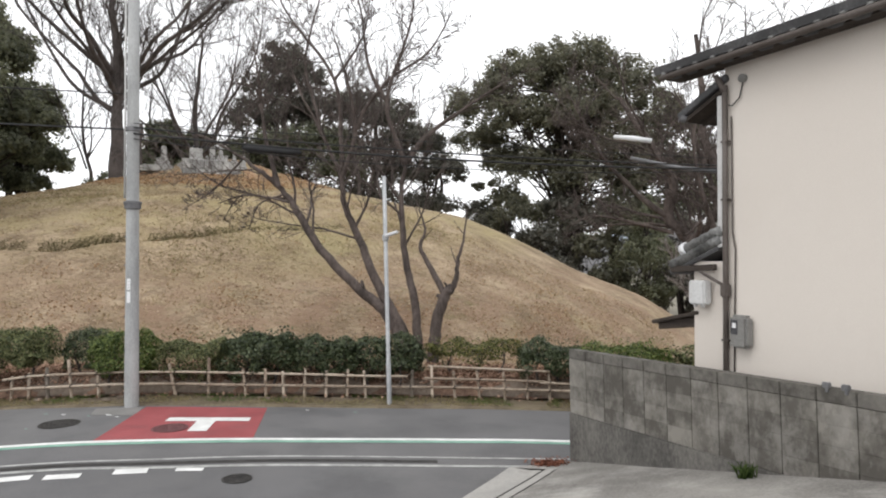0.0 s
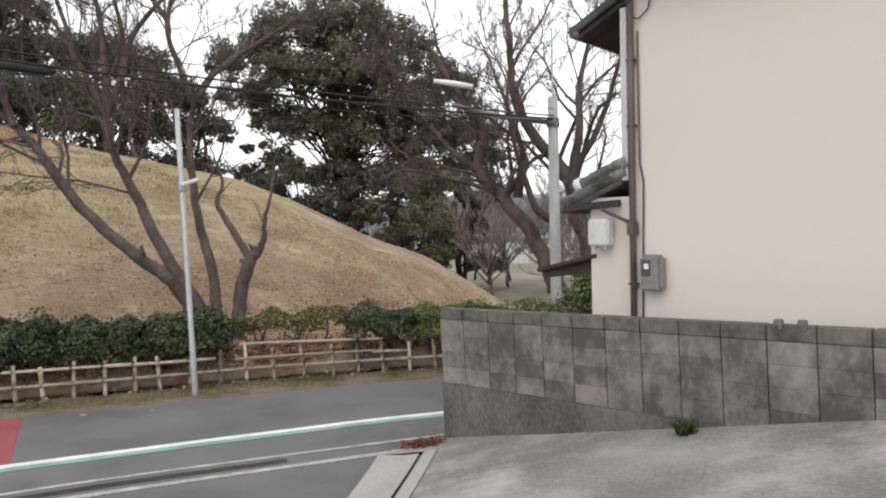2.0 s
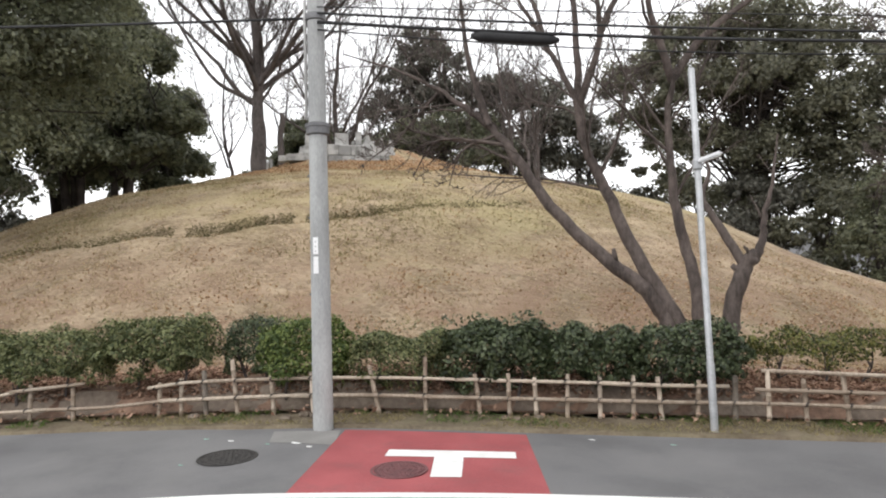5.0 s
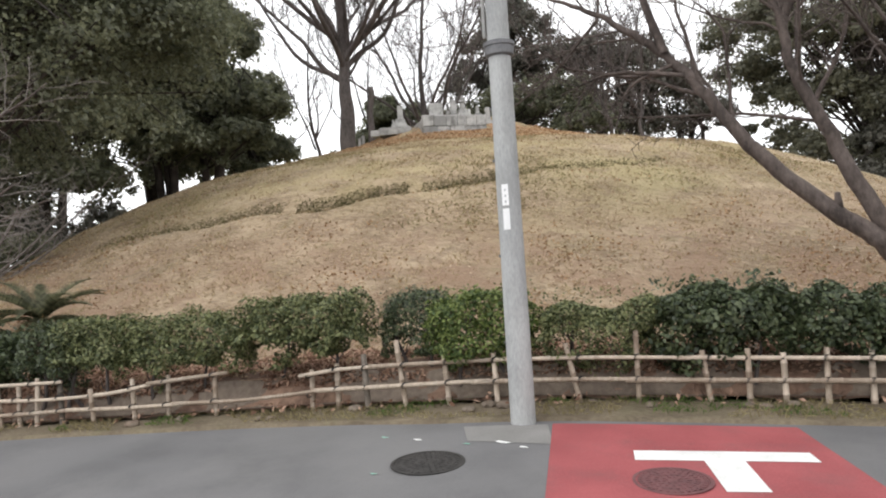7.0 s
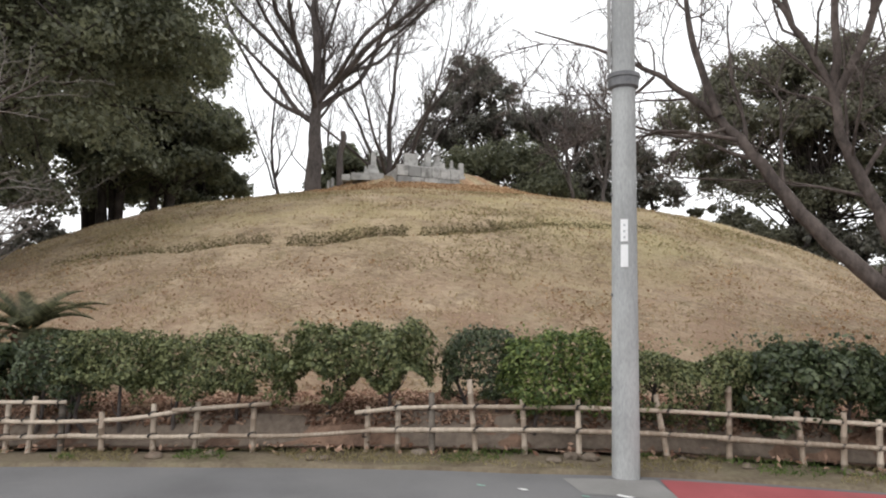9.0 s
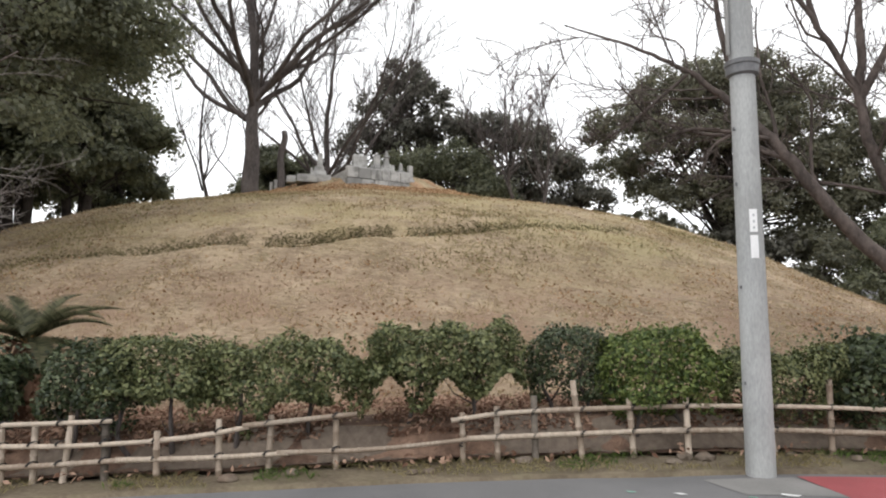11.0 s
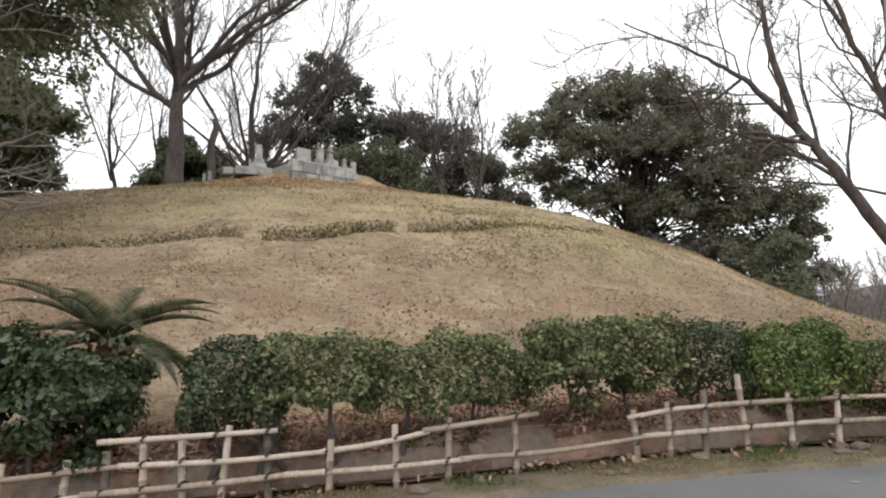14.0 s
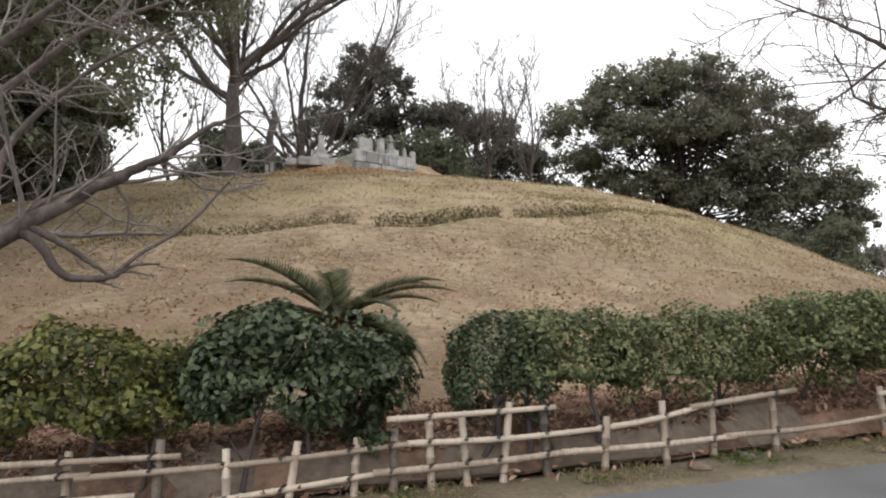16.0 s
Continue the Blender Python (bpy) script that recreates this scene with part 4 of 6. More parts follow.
bare_tree([
    ([(-2.12, 14.37, 0.3), (-2.09, 14.37, 0.95), (-1.95, 14.4, 1.59), (-1.79, 14.43, 2.0), (-1.66, 14.46, 2.15)], 0.15, 0.12),
    ([(-1.82, 14.43, 1.95), (-2.2, 14.35, 2.67), (-2.46, 14.3, 3.16), (-2.32, 14.32, 3.64), (-2.5, 14.29, 4.3)], 0.085, 0.03),
    ([(-1.68, 14.45, 2.1), (-1.55, 14.48, 2.4), (-1.5, 14.49, 2.77), (-1.39, 14.52, 3.3), (-1.3, 14.53, 4.1)], 0.08, 0.02),
], 2, 22, BARK, BARK, "small pruned cherry tree with a forked knobbly trunk", up=0.3, density=0.35, shrink=0.3,
    stubs=[((-1.85, 14.42, 1.85), (-2.02, 14.35, 1.98), 0.07)])
# the large cherry beyond the wall
bare_tree([
    ([(5.6, 18.9, -0.6), (5.43, 18.94, 0.31), (5.03, 19.03, 1.28), (4.48, 19.16, 2.32), (3.64, 19.36, 3.25), (3.0, 19.51, 4.03), (3.3, 19.42, 5.05), (2.81, 19.55, 6.29), (1.95, 19.75, 7.73)], 0.3, 0.07),
    ([(5.9, 18.85, -0.6), (5.91, 18.83, 0.32), (5.98, 18.81, 1.41), (5.66, 18.89, 2.73), (5.46, 18.93, 3.89), (4.65, 19.12, 5.1), (4.26, 19.21, 6.88), (4.0, 19.27, 9.2)], 0.34, 0.06),
    ([(6.0, 18.8, 1.6), (6.52, 18.69, 3.12), (7.29, 18.51, 3.86), (8.16, 18.31, 4.7), (9.2, 18.1, 6.2)], 0.19, 0.06),
    ([(5.7, 18.89, 2.7), (5.67, 18.7, 4.74), (5.95, 18.6, 6.69), (6.54, 18.5, 9.0)], 0.17, 0.05),
    ([(3.7, 19.3, 3.2), (4.4, 19.5, 4.2), (4.0, 19.9, 6.0), (3.2, 20.2, 8.2)], 0.15, 0.04),
    ([(6.1, 18.8, 2.2), (7.6, 19.3, 3.6), (9.0, 19.8, 4.6), (10.8, 20.2, 5.2)], 0.12, 0.03),
    ([(7.2, 18.5, 3.8), (8.0, 18.2, 5.8), (8.7, 18.0, 8.0)], 0.1, 0.025),
    ([(3.1, 19.5, 4.1), (2.0, 19.3, 5.0), (1.0, 19.0, 6.4), (0.3, 18.8, 8.0)], 0.1, 0.025),
    ([(3.3, 19.4, 3.6), (2.2, 19.2, 3.9), (1.2, 19.0, 4.1), (0.3, 18.9, 3.8)], 0.07, 0.015),
    ([(5.5, 18.9, 3.6), (6.4, 19.2, 5.2), (7.2, 19.4, 7.2), (7.7, 19.5, 9.2)], 0.12, 0.03),
    ([(5.2, 18.95, 2.6), (4.6, 18.6, 3.0), (4.1, 18.3, 4.2), (3.9, 17.9, 6.0), (4.4, 17.6, 7.6)], 0.13, 0.04),
], 3, 23, BARK, BARK, "large old leafless cherry tree with spreading dark limbs", up=0.25, density=2.1, shrink=0.42, wobble=0.02, fine=0.0065,
    stubs=[((4.2, 19.2, 3.3), (4.3, 19.1, 4.2), 0.14)])
# tall bare trees on the crown of the mound


def spreading(x, y, z, h, r, seed, label, mat=BARK_GREY, levels=3, fan=6, fork=0.35, density=1.0, wide=0.33, twig=None, fine=0.009):
    rg = np.random.default_rng(seed)
    lean = rg.normal(0, 0.03, 2) * h
    limbs = [([(x, y, z - 0.3), (x + lean[0] * 0.3, y, z + h * fork * 0.5), (x + lean[0], y + lean[1], z + h * fork), (x + lean[0] * 1.5, y + lean[1] * 1.5, z + h * 0.7), (x + lean[0] * 1.2, y, z + h)], r, r * 0.12)]
    for i in range(fan):
        a = i * 2 * math.pi / fan + rg.uniform(-0.4, 0.4)
        f = fork * rg.uniform(0.75, 1.25)
        w = h * wide * rg.uniform(0.7, 1.2)
        top = h * rg.uniform(0.72, 0.98)
        limbs.append(([(x + lean[0] * f / fork, y + lean[1] * f / fork, z + h * f), (x + lean[0] + w * 0.35 * math.cos(a), y + w * 0.35 * math.sin(a), z + h * (f + 0.14)),
                       (x + w * 0.75 * math.cos(a) + rg.normal(0, 0.05) * h * 0.5, y + w * 0.75 * math.sin(a), z + (h * (f + 0.14) + top) / 2 + rg.normal(0, 0.03) * h), (x + w * math.cos(a), y + w * math.sin(a), z + top)], r * rg.uniform(0.26, 0.42), r * 0.06))
    return bare_tree(limbs, levels, seed, mat, twig or mat, label, up=0.45, density=density * 1.5, shrink=0.4, spread=0.8, wobble=0.03, name="bare_tree", fine=fine)


def at_mound(x, y):
    return float(turf_z(x, y))


spreading(-28.0, 28.4, 7.3, 16.5, 0.48, 31, "tall leafless zelkova tree on the crown of the mound", fan=13, density=1.3, fork=0.32, wide=0.5)
spreading(-27.6, 33.8, 7.0, 12.5, 0.36, 32, "leafless deciduous tree on the far side of the mound", fan=8, density=0.9, fork=0.2, wide=0.5)
spreading(-33.5, 31, 5.2, 13, 0.16, 33, "slender leafless tree among evergreens", fan=3, density=0.6, wide=0.2)
spreading(-17.64, 38.6, 6.4, 9.8, 0.15, 34, "slender leafless tree behind the mound", mat=BARK_GREY, fan=7, density=0.7, wide=0.3, fork=0.3, fine=0.012)
spreading(-14.84, 36.73, 6.1, 8.6, 0.13, 35, "slender leafless tree behind the mound", mat=BARK_GREY, fan=5, density=0.55, wide=0.26, fork=0.3, fine=0.012)
spreading(-36.5, 40, 4, 14, 0.3, 36, "leafless tree behind evergreens", fan=5, density=0.6, levels=2)
spreading(-46, 36, 3, 15, 0.3, 37, "leafless tree behind evergreens", fan=5, density=0.6, levels=2)
spreading(-31, 44, 4, 13, 0.28, 41, "leafless tree behind the mound", fan=6, density=0.8, levels=2)
# pruned dead trunk beside the graves
dead = Soup()
dead.tube(smooth_path([(-25.9, 27.9, 7.0), (-25.85, 27.9, 8.2), (-25.95, 27.95, 9.3), (-25.7, 27.9, 10.1), (-25.75, 27.9, 10.5)], 4), np.linspace(0.2, 0.13, 17), 9)
tagged(dead.make("dead_trunk", BARK_GREY), "short dead grey tree trunk beside the graves", "tree trunk")


def evergreen(x, y, z, crown, seed, mat, label, leaf=0.28, per=70, trunk=0.35, stems=2, name="evergreen_tree"):
    """crown: (dx, dy, height above the foot, rx, rz, clumps) lobes; leaves grow in clumps at the lobes' outsides."""
    rg = np.random.default_rng(seed)
    ob = empty(name, label, "tree", at=pose(x, y, z))
    inv = ob.matrix_world.inverted()
    leaves, limbs = Soup(), Soup()
    trunks = []
    for k in range(stems):
        t = Soup()
        dx, dy = rg.normal(0, 0.5, 2) * (stems > 1)
        top = max(c[2] for c in crown) * 0.9
        p = smooth_path([(x + dx * 0.4, y + dy * 0.4, z - 0.5), (x + dx, y + dy, z + top * 0.35), (x + dx * 1.8 + rg.normal(0, 0.4), y + dy * 1.8, z + top * 0.7), (x + dx * 2, y + dy * 2, z + top)], 5)
        t.tube(p, np.linspace(trunk, trunk * 0.2, len(p)), 8)
        trunks.append(p)
        o = t.make("trunk", BARK_DARK, ob)
        o.matrix_parent_inverse = inv
    for dx, dy, h, rx, rz, count in crown:
        c = np.array([x + dx, y + dy, z + h])
        count = int(count * 1.95)
        d = rg.normal(0, 1, (count, 3))
        d /= np.linalg.norm(d, axis=1)[:, None]
        d[:, 2] = np.where(d[:, 2] < -0.35, -d[:, 2] * 0.5, d[:, 2])
        q = c + d * np.array([rx, rx, rz]) * rg.uniform(0.42, 1.03, (count, 1)) ** 0.65
        for j in range(0, count, 8):
            tp = trunks[j % stems]
            s = tp[rg.integers(len(tp) // 3, len(tp))]
            limbs.tube([s, (s + q[j]) / 2 + rg.normal(0, 0.25, 3), q[j]], [trunk * 0.22, trunk * 0.13, 0.02], 4, cap=False)
        n = int(per * 0.6)
        size = rg.uniform(0.4, 1.0, (count, 1, 1)) * min(rx, 2.6) * 0.37
        off = rg.normal(0, 1, (count, n, 3))
        off /= np.linalg.norm(off, axis=2)[..., None]
        nr = off * 0.8 + d[:, None, :] * 0.6 + np.array([0, 0, 0.25])
        off *= rg.uniform(0, 1, (count, n, 1)) ** 0.45 * size
        off[..., 2] *= 0.8
        leaves.leaves((q[:, None, :] + off).reshape(-1, 3), nr.reshape(-1, 3), leaf, rg, 0.6)
    o = limbs.make("branchwork", BARK_DARK, ob)
    o["kind"] = "stuff"
    o.matrix_parent_inverse = inv
    o = leaves.make("crown", mat, ob, smooth=False)
    o.matrix_parent_inverse = inv
    return ob


def lobes(seed, h, r, n, low=0.3, each=34, flat=0.75):
    """Overlapping lobes that fill a tall uneven crown."""
    rg = np.random.default_rng(seed)
    out = []
    for k in range(n):
        f = low + (1 - low) * (k + 0.5) / n
        w = r * (0.45 + 0.75 * math.sin(math.pi * min(1, 0.2 + 0.78 * (f - low) / (1 - low)))) * 0.75
        a = k * 2.4 + rg.uniform(-0.5, 0.5)
        q = rg.uniform(0.55, 0.8) * r * 0.75
        out.append((w * 0.75 * math.cos(a), w * 0.75 * math.sin(a), h * f - q * 0.4, q, q * flat, each))
    return out


# big rounded oak behind the shoulder of the mound
evergreen(-5.5, 50, 0.0, [(-6.6, 0, 14.8, 3.2, 2.6, 60), (-3.6, 0, 16.6, 3.4, 2.6, 66), (0.2, 0, 17.2, 3.6, 2.6, 70), (3.8, 0, 15.2, 3.4, 2.6, 60), (6.8, -0.5, 12.2, 3.2, 2.6, 54), (9.0, -0.5, 9.0, 2.6, 2.0, 44), (8.6, -0.5, 6.0, 2.4, 1.7, 32), (6.4, -1, 8.4, 2.8, 2.2, 40), (10.2, -0.5, 7.2, 1.6, 1.3, 18),
                          (-7.4, 0, 12.0, 2.4, 1.6, 30), (-3.4, -1.5, 13.0, 3.4, 2.4, 54), (1.0, -2, 13.2, 3.6, 2.6, 60), (4.6, -1.5, 10.6, 3.2, 2.2, 46), (-2.6, -1, 9.4, 3.2, 2.4, 46), (1.8, -1.5, 8.6, 3.2, 2.4, 46), (-5.4, 0, 10.4, 2.0, 1.6, 22), (-0.5, 0, 6.0, 3.0, 2.0, 34), (4.4, -1, 6.4, 2.6, 2.0, 30), (-6.9, 0, 8.6, 1.0, 0.6, 8)],
          51, OAK_LEAF, "large broad evergreen oak with a rounded olive-green crown", leaf=0.26, per=92, trunk=0.4, stems=6)
evergreen(0.8, 41, -1.5, [(0, 0, 4.2, 1.9, 2.4, 40), (0.3, 0, 6.6, 1.3, 1.6, 22), (0, 0, 2.0, 1.9, 1.4, 24)], 52, GROVE_LEAF, "dark green conical evergreen beside an oak", leaf=0.2, per=80, trunk=0.2, stems=1)
for k, (ux, uy, uh, ur, us) in enumerate(((-12.5, 49.5, 8.5, 3.4, 171), (-9.5, 47.5, 9.5, 3.4, 172), (-5.0, 46.5, 8.5, 3.2, 173), (-1.0, 45.0, 7.5, 3.0, 174), (2.8, 45.5, 7.0, 2.8, 175))):
    evergreen(ux, uy, -1.0, lobes(us, uh, ur, 7, 0.12, 26), us, OAK_LEAF if k % 2 else DULL_LEAF, "leafy evergreen undergrowth tree beneath an oak", leaf=0.26, per=62, trunk=0.16, stems=3)
# evergreens behind the graves
evergreen(-27.0, 43.5, 4.0, [(0, 0, 14.4, 2.0, 1.5, 34), (-1.6, 0, 12.4, 2.2, 1.6, 34), (1.6, 0, 12.8, 2.0, 1.6, 30), (-3.2, 0, 10.0, 2.2, 1.8, 34), (0.4, 0, 10.0, 2.6, 2.0, 44), (3.0, 0, 10.4, 2.2, 1.8, 34), (-3.6, -1, 6.6, 2.8, 2.0, 40), (0, -1, 6.4, 3.0, 2.2, 44)], 53, DULL_LEAF, "grey-green evergreen oak behind the graves", leaf=0.26, per=74, trunk=0.35, stems=3)
evergreen(-24.0, 39.5, 5.0, [(0, 0, 5.6, 2.4, 1.9, 44), (-3.0, 0, 5.0, 2.4, 1.8, 40), (2.8, 0.5, 5.6, 2.4, 1.8, 40), (-1, -0.5, 3.2, 3.0, 1.6, 36), (4.4, 0, 3.6, 2.2, 1.6, 30)], 54, GROVE_LEAF, "dark low evergreen behind the graves", leaf=0.22, per=85, trunk=0.25, stems=3)
evergreen(-21.0, 46.0, 3.0, [(-0.6, 0, 11.4, 2.4, 1.8, 44), (-2.8, 0, 9.0, 2.4, 1.8, 36), (2.0, 0, 10.6, 2.4, 1.8, 40), (0, -1, 7.0, 3.4, 2.0, 50), (3.8, 0, 8.6, 2.4, 1.8, 38), (0, -1, 4.4, 3.6, 1.8, 40)], 55, DULL_LEAF, "dull grey-green evergreen behind the mound", leaf=0.26, per=74, trunk=0.32, stems=4)
evergreen(-16.6, 47.5, 2.0, [(-0.4, 0, 9.8, 2.2, 1.6, 36), (1.8, 0, 7.4, 2.2, 1.7, 32), (-1.8, 0, 7.4, 2.4, 1.9, 36), (0.4, 0, 4.6, 2.6, 1.6, 34)], 56, DULL_LEAF, "dull grey-green evergreen behind the mound", leaf=0.26, per=74, trunk=0.3, stems=3)
# grove on the far flank of the mound
GROVE = [(-38.5, 27.0, 3.4, 15.5, 4.2, 57), (-40.0, 25.0, 2.6, 18.5, 4.8, 58), (-43.0, 19.5, 1.2, 20.0, 5.0, 59), (-44.5, 13.0, 0.0, 20.0, 5.2, 60), (-46.0, 28.0, 1.0, 23.0, 5.0, 61), (-50, 18, 0, 24, 5.2, 63), (-47, 6.5, -0.5, 18, 5.2, 64), (-43.5, 33.0, 2.8, 13.5, 3.6, 67), (-35.0, 40.5, 4.0, 9.5, 3.4, 68)]
for k, (gx, gy, gz, gh, gr, gs) in enumerate(GROVE):
    low = (0.42, 0.36, 0.3, 0.2, 0.34, 0.2, 0.14, 0.42, 0.34)[k]
    evergreen(gx, gy, gz, lobes(gs, gh, gr, 13, low, 40), gs, GROVE_LEAF, "tall dense dark evergreen with visible trunks in a grove", leaf=0.29, per=66, trunk=0.32, stems=3)
evergreen(-27.6, 10.8, 0.6, lobes(69, 18.0, 7.8, 20, 0.4, 40) + [(5.6, 3.4, 8.4, 2.4, 1.8, 52), (6.0, 3.3, 11.0, 2.6, 2.0, 60), (5.6, 3.2, 13.8, 2.6, 2.0, 60), (5.0, 2.8, 16.6, 2.4, 1.8, 50)], 69, GROVE_LEAF, "tall spreading dark evergreen beside the mound's foot", leaf=0.165, per=110, trunk=0.38, stems=3)
evergreen(-37.5, 14.5, 1.2, [(0, 0, 1.8, 2.2, 1.4, 34), (-2.5, -1, 1.8, 2.2, 1.6, 34), (2.2, 1.4, 1.6, 1.6, 1.0, 20)], 66, GROVE_LEAF, "dark evergreen undergrowth at the grove's foot", leaf=0.2, per=90, trunk=0.08, stems=2, name="evergreen_shrub")
for k, (ux, uy, uz) in enumerate(((-36.0, 11.0, 0.4), (-39.0, 19.5, 1.2), (-41.0, 24.5, 1.8), (-41.5, 29.0, 2.0))):
    evergreen(ux, uy, uz, [(0, 0, 1.9, 2.2, 1.5, 30), (-2.2, -1.2, 2.2, 2.2, 1.6, 30), (1.8, 1.6, 1.7, 1.9, 1.2, 24), (0.6, 0.8, 3.4, 1.6, 1.1, 18)], 76 + k, DULL_LEAF if k % 2 else GROVE_LEAF, "dark evergreen undergrowth at the grove's foot", leaf=0.22, per=80, trunk=0.08, stems=2, name="evergreen_shrub")
evergreen(-32.2, 31.0, 6.2, [(0, 0, 1.3, 1.0, 0.9, 16)], 62, GROVE_LEAF, "small round evergreen shrub beneath a bare tree", leaf=0.16, per=90, trunk=0.06, stems=1, name="evergreen_shrub")

# grey leafless shrubs at the foot of the grove, and the low branch that overhangs the hedge
SHRUB_FOOT = np.array([-26.6, 9.6, 1.0])
spread_limbs = []
for k, (dx, dy, dz) in enumerate(((0.6, 0.5, 3.6), (1.2, 1.8, 3.2), (2.4, 4.2, 4.2), (-0.4, -0.6, 3.4), (1.7, 3.2, 2.4), (0.9, 1.2, 4.0), (2.0, 3.0, 3.4))):
    d = np.array([dx, dy, dz])
    spread_limbs.append(([tuple(SHRUB_FOOT), tuple(SHRUB_FOOT + d * [0.3, 0.3, 0.22]), tuple(SHRUB_FOOT + d * [0.65, 0.65, 0.55]), tuple(SHRUB_FOOT + d)], 0.07, 0.012))
bare_tree(spread_limbs, 2, 71, TWIG_PALE, TWIG_PALE, "grey leafless shrub with fanned branches at the grove's foot", up=0.15, density=1.3, shrink=0.42, name="bare_shrub", category="shrub")
bare_tree([
    ([(-18.6, 5.9, -0.2), (-18.45, 5.95, 0.6), (-18.2, 6.0, 1.2), (-17.85, 6.12, 1.57), (-17.43, 6.42, 1.95), (-17.2, 6.58, 2.22), (-16.85, 6.83, 2.53), (-16.52, 7.07, 2.77), (-16.21, 7.29, 2.97), (-15.84, 7.56, 3.31), (-15.5, 7.8, 3.55)], 0.15, 0.03),
    ([(-17.28, 6.53, 2.08), (-17.13, 6.63, 1.91), (-16.99, 6.74, 1.66), (-16.78, 6.88, 1.61), (-16.61, 7.0, 1.64), (-16.47, 7.11, 1.76), (-16.25, 7.25, 1.78)], 0.06, 0.04),
    ([(-17.24, 6.55, 2.13), (-17.0, 6.73, 1.97), (-16.79, 6.88, 1.78), (-16.62, 7.0, 1.63)], 0.05, 0.035),
    ([(-16.66, 6.97, 2.65), (-16.57, 7.03, 2.5), (-16.51, 7.07, 2.35), (-16.52, 7.07, 2.0)], 0.022, 0.008),
    ([(-16.61, 7.0, 1.64), (-16.36, 7.18, 1.94), (-16.05, 7.4, 2.2), (-15.73, 7.64, 2.65), (-15.5, 7.8, 3.0)], 0.025, 0.006),
    ([(-18.2, 6.0, 1.3), (-18.4, 6.1, 2.6), (-18.0, 6.5, 3.8), (-17.2, 7.0, 4.8), (-16.2, 7.4, 5.4)], 0.1, 0.02),
    ([(-18.4, 5.9, 0.9), (-18.9, 6.6, 2.4), (-18.6, 7.4, 3.9), (-17.8, 8.2, 5.0), (-17.0, 8.9, 5.8)], 0.09, 0.016),
    ([(-18.5, 5.9, 0.7), (-19.2, 6.2, 2.2), (-19.4, 6.8, 3.8), (-19.0, 7.2, 5.2), (-18.2, 7.6, 6.4)], 0.09, 0.016),
    ([(-18.2, 6.1, 1.3), (-18.0, 7.0, 2.2), (-17.6, 7.9, 2.9), (-17.0, 8.8, 3.4)], 0.05, 0.012),
    ([(-17.5, 6.4, 1.9), (-17.6, 6.6, 2.9), (-17.0, 6.9, 3.8), (-16.2, 7.2, 4.3)], 0.05, 0.012),
], 2, 72, BARK, TWIG_PALE, "leafless cherry with a low crooked branch over the hedge", up=0.12, density=2.0, shrink=0.34)

# cycad
rg = np.random.default_rng(81)
PALM = (-14.4, 7.6, float(bank_z(-14.4, 7.6)))
cycad = empty("cycad", "cycad palm with a shaggy trunk and stiff arching fronds", "palm", at=pose(*PALM))
inv = cycad.matrix_world.inverted()
t = Soup()
zc = 1.14
t.tube([(PALM[0], PALM[1], PALM[2] - 0.1), (PALM[0], PALM[1], 0.6), (PALM[0], PALM[1], 0.95), (PALM[0], PALM[1], zc)], [0.2, 0.19, 0.18, 0.12], 12)
sc = []
for i in range(150):
    a, h = rg.uniform(0, 2 * np.pi), rg.uniform(PALM[2], zc)
    p = np.array([PALM[0] + 0.17 * math.cos(a), PALM[1] + 0.17 * math.sin(a), h])
    o = np.array([math.cos(a), math.sin(a), 0.5])
    t.tube([p, p + o * 0.07], [0.028, 0.01], 4)
o = t.make("trunk", PALM_TRUNK, cycad)
o.matrix_parent_inverse = inv
t = Soup()
for i in range(60):
    a = rg.uniform(0, 2 * np.pi)
    p = np.array([PALM[0], PALM[1], zc - 0.05])
    w = np.array([math.cos(a) * 0.09, math.sin(a) * 0.09, rg.uniform(0.08, 0.24)])
    t.tube([p, p + w], [0.02, 0.004], 4)
o = t.make("heart", PALM_HEART, cycad, "rusty brown woolly heart of the crown")
o.matrix_parent_inverse = inv
for i in range(26):
    a = i * 2.399963 + rg.normal(0, 0.1)
    rise = rg.uniform(0.12, 1.02)
    ln = rg.uniform(1.05, 1.4)
    way = np.array([math.cos(a) * math.cos(rise), math.sin(a) * math.cos(rise), math.sin(rise)])
    p = [np.array([PALM[0], PALM[1], zc])]
    for s in range(9):
        way = way + np.array([0, 0, -0.115 - 0.04 * (rise < 0.5)])
        way /= np.linalg.norm(way)
        p.append(p[-1] + way * ln / 9)
    p = np.array(p)
    f = Soup()
    f.tube(p, np.linspace(0.012, 0.003, len(p)), 4)
    fine = smooth_path(p, 5)
    vv, base = [], f.n
    for j in range(5, len(fine) - 1):
        d = fine[j + 1] - fine[j]
        d /= np.linalg.norm(d)
        s = np.cross(d, [0, 0, 1])
        s /= np.linalg.norm(s) + 1e-9
        nn = np.cross(s, d)
        wl = 0.19 * math.sin(math.pi * min(1, 0.12 + 0.9 * j / len(fine)))
        for sg in (-1, 1):
            tip = fine[j] + s * sg * wl * 0.8 + d * wl * 0.55 + nn * wl * 0.35
            vv += [fine[j] - d * 0.021, fine[j] + d * 0.021, tip]
            f.f.append((base, base + 1, base + 2))
            base += 3
    f.v.append(np.array(vv))
    f.n = base
    o = f.make("frond", PALM_LEAF, cycad, smooth=False)
    o.matrix_parent_inverse = inv

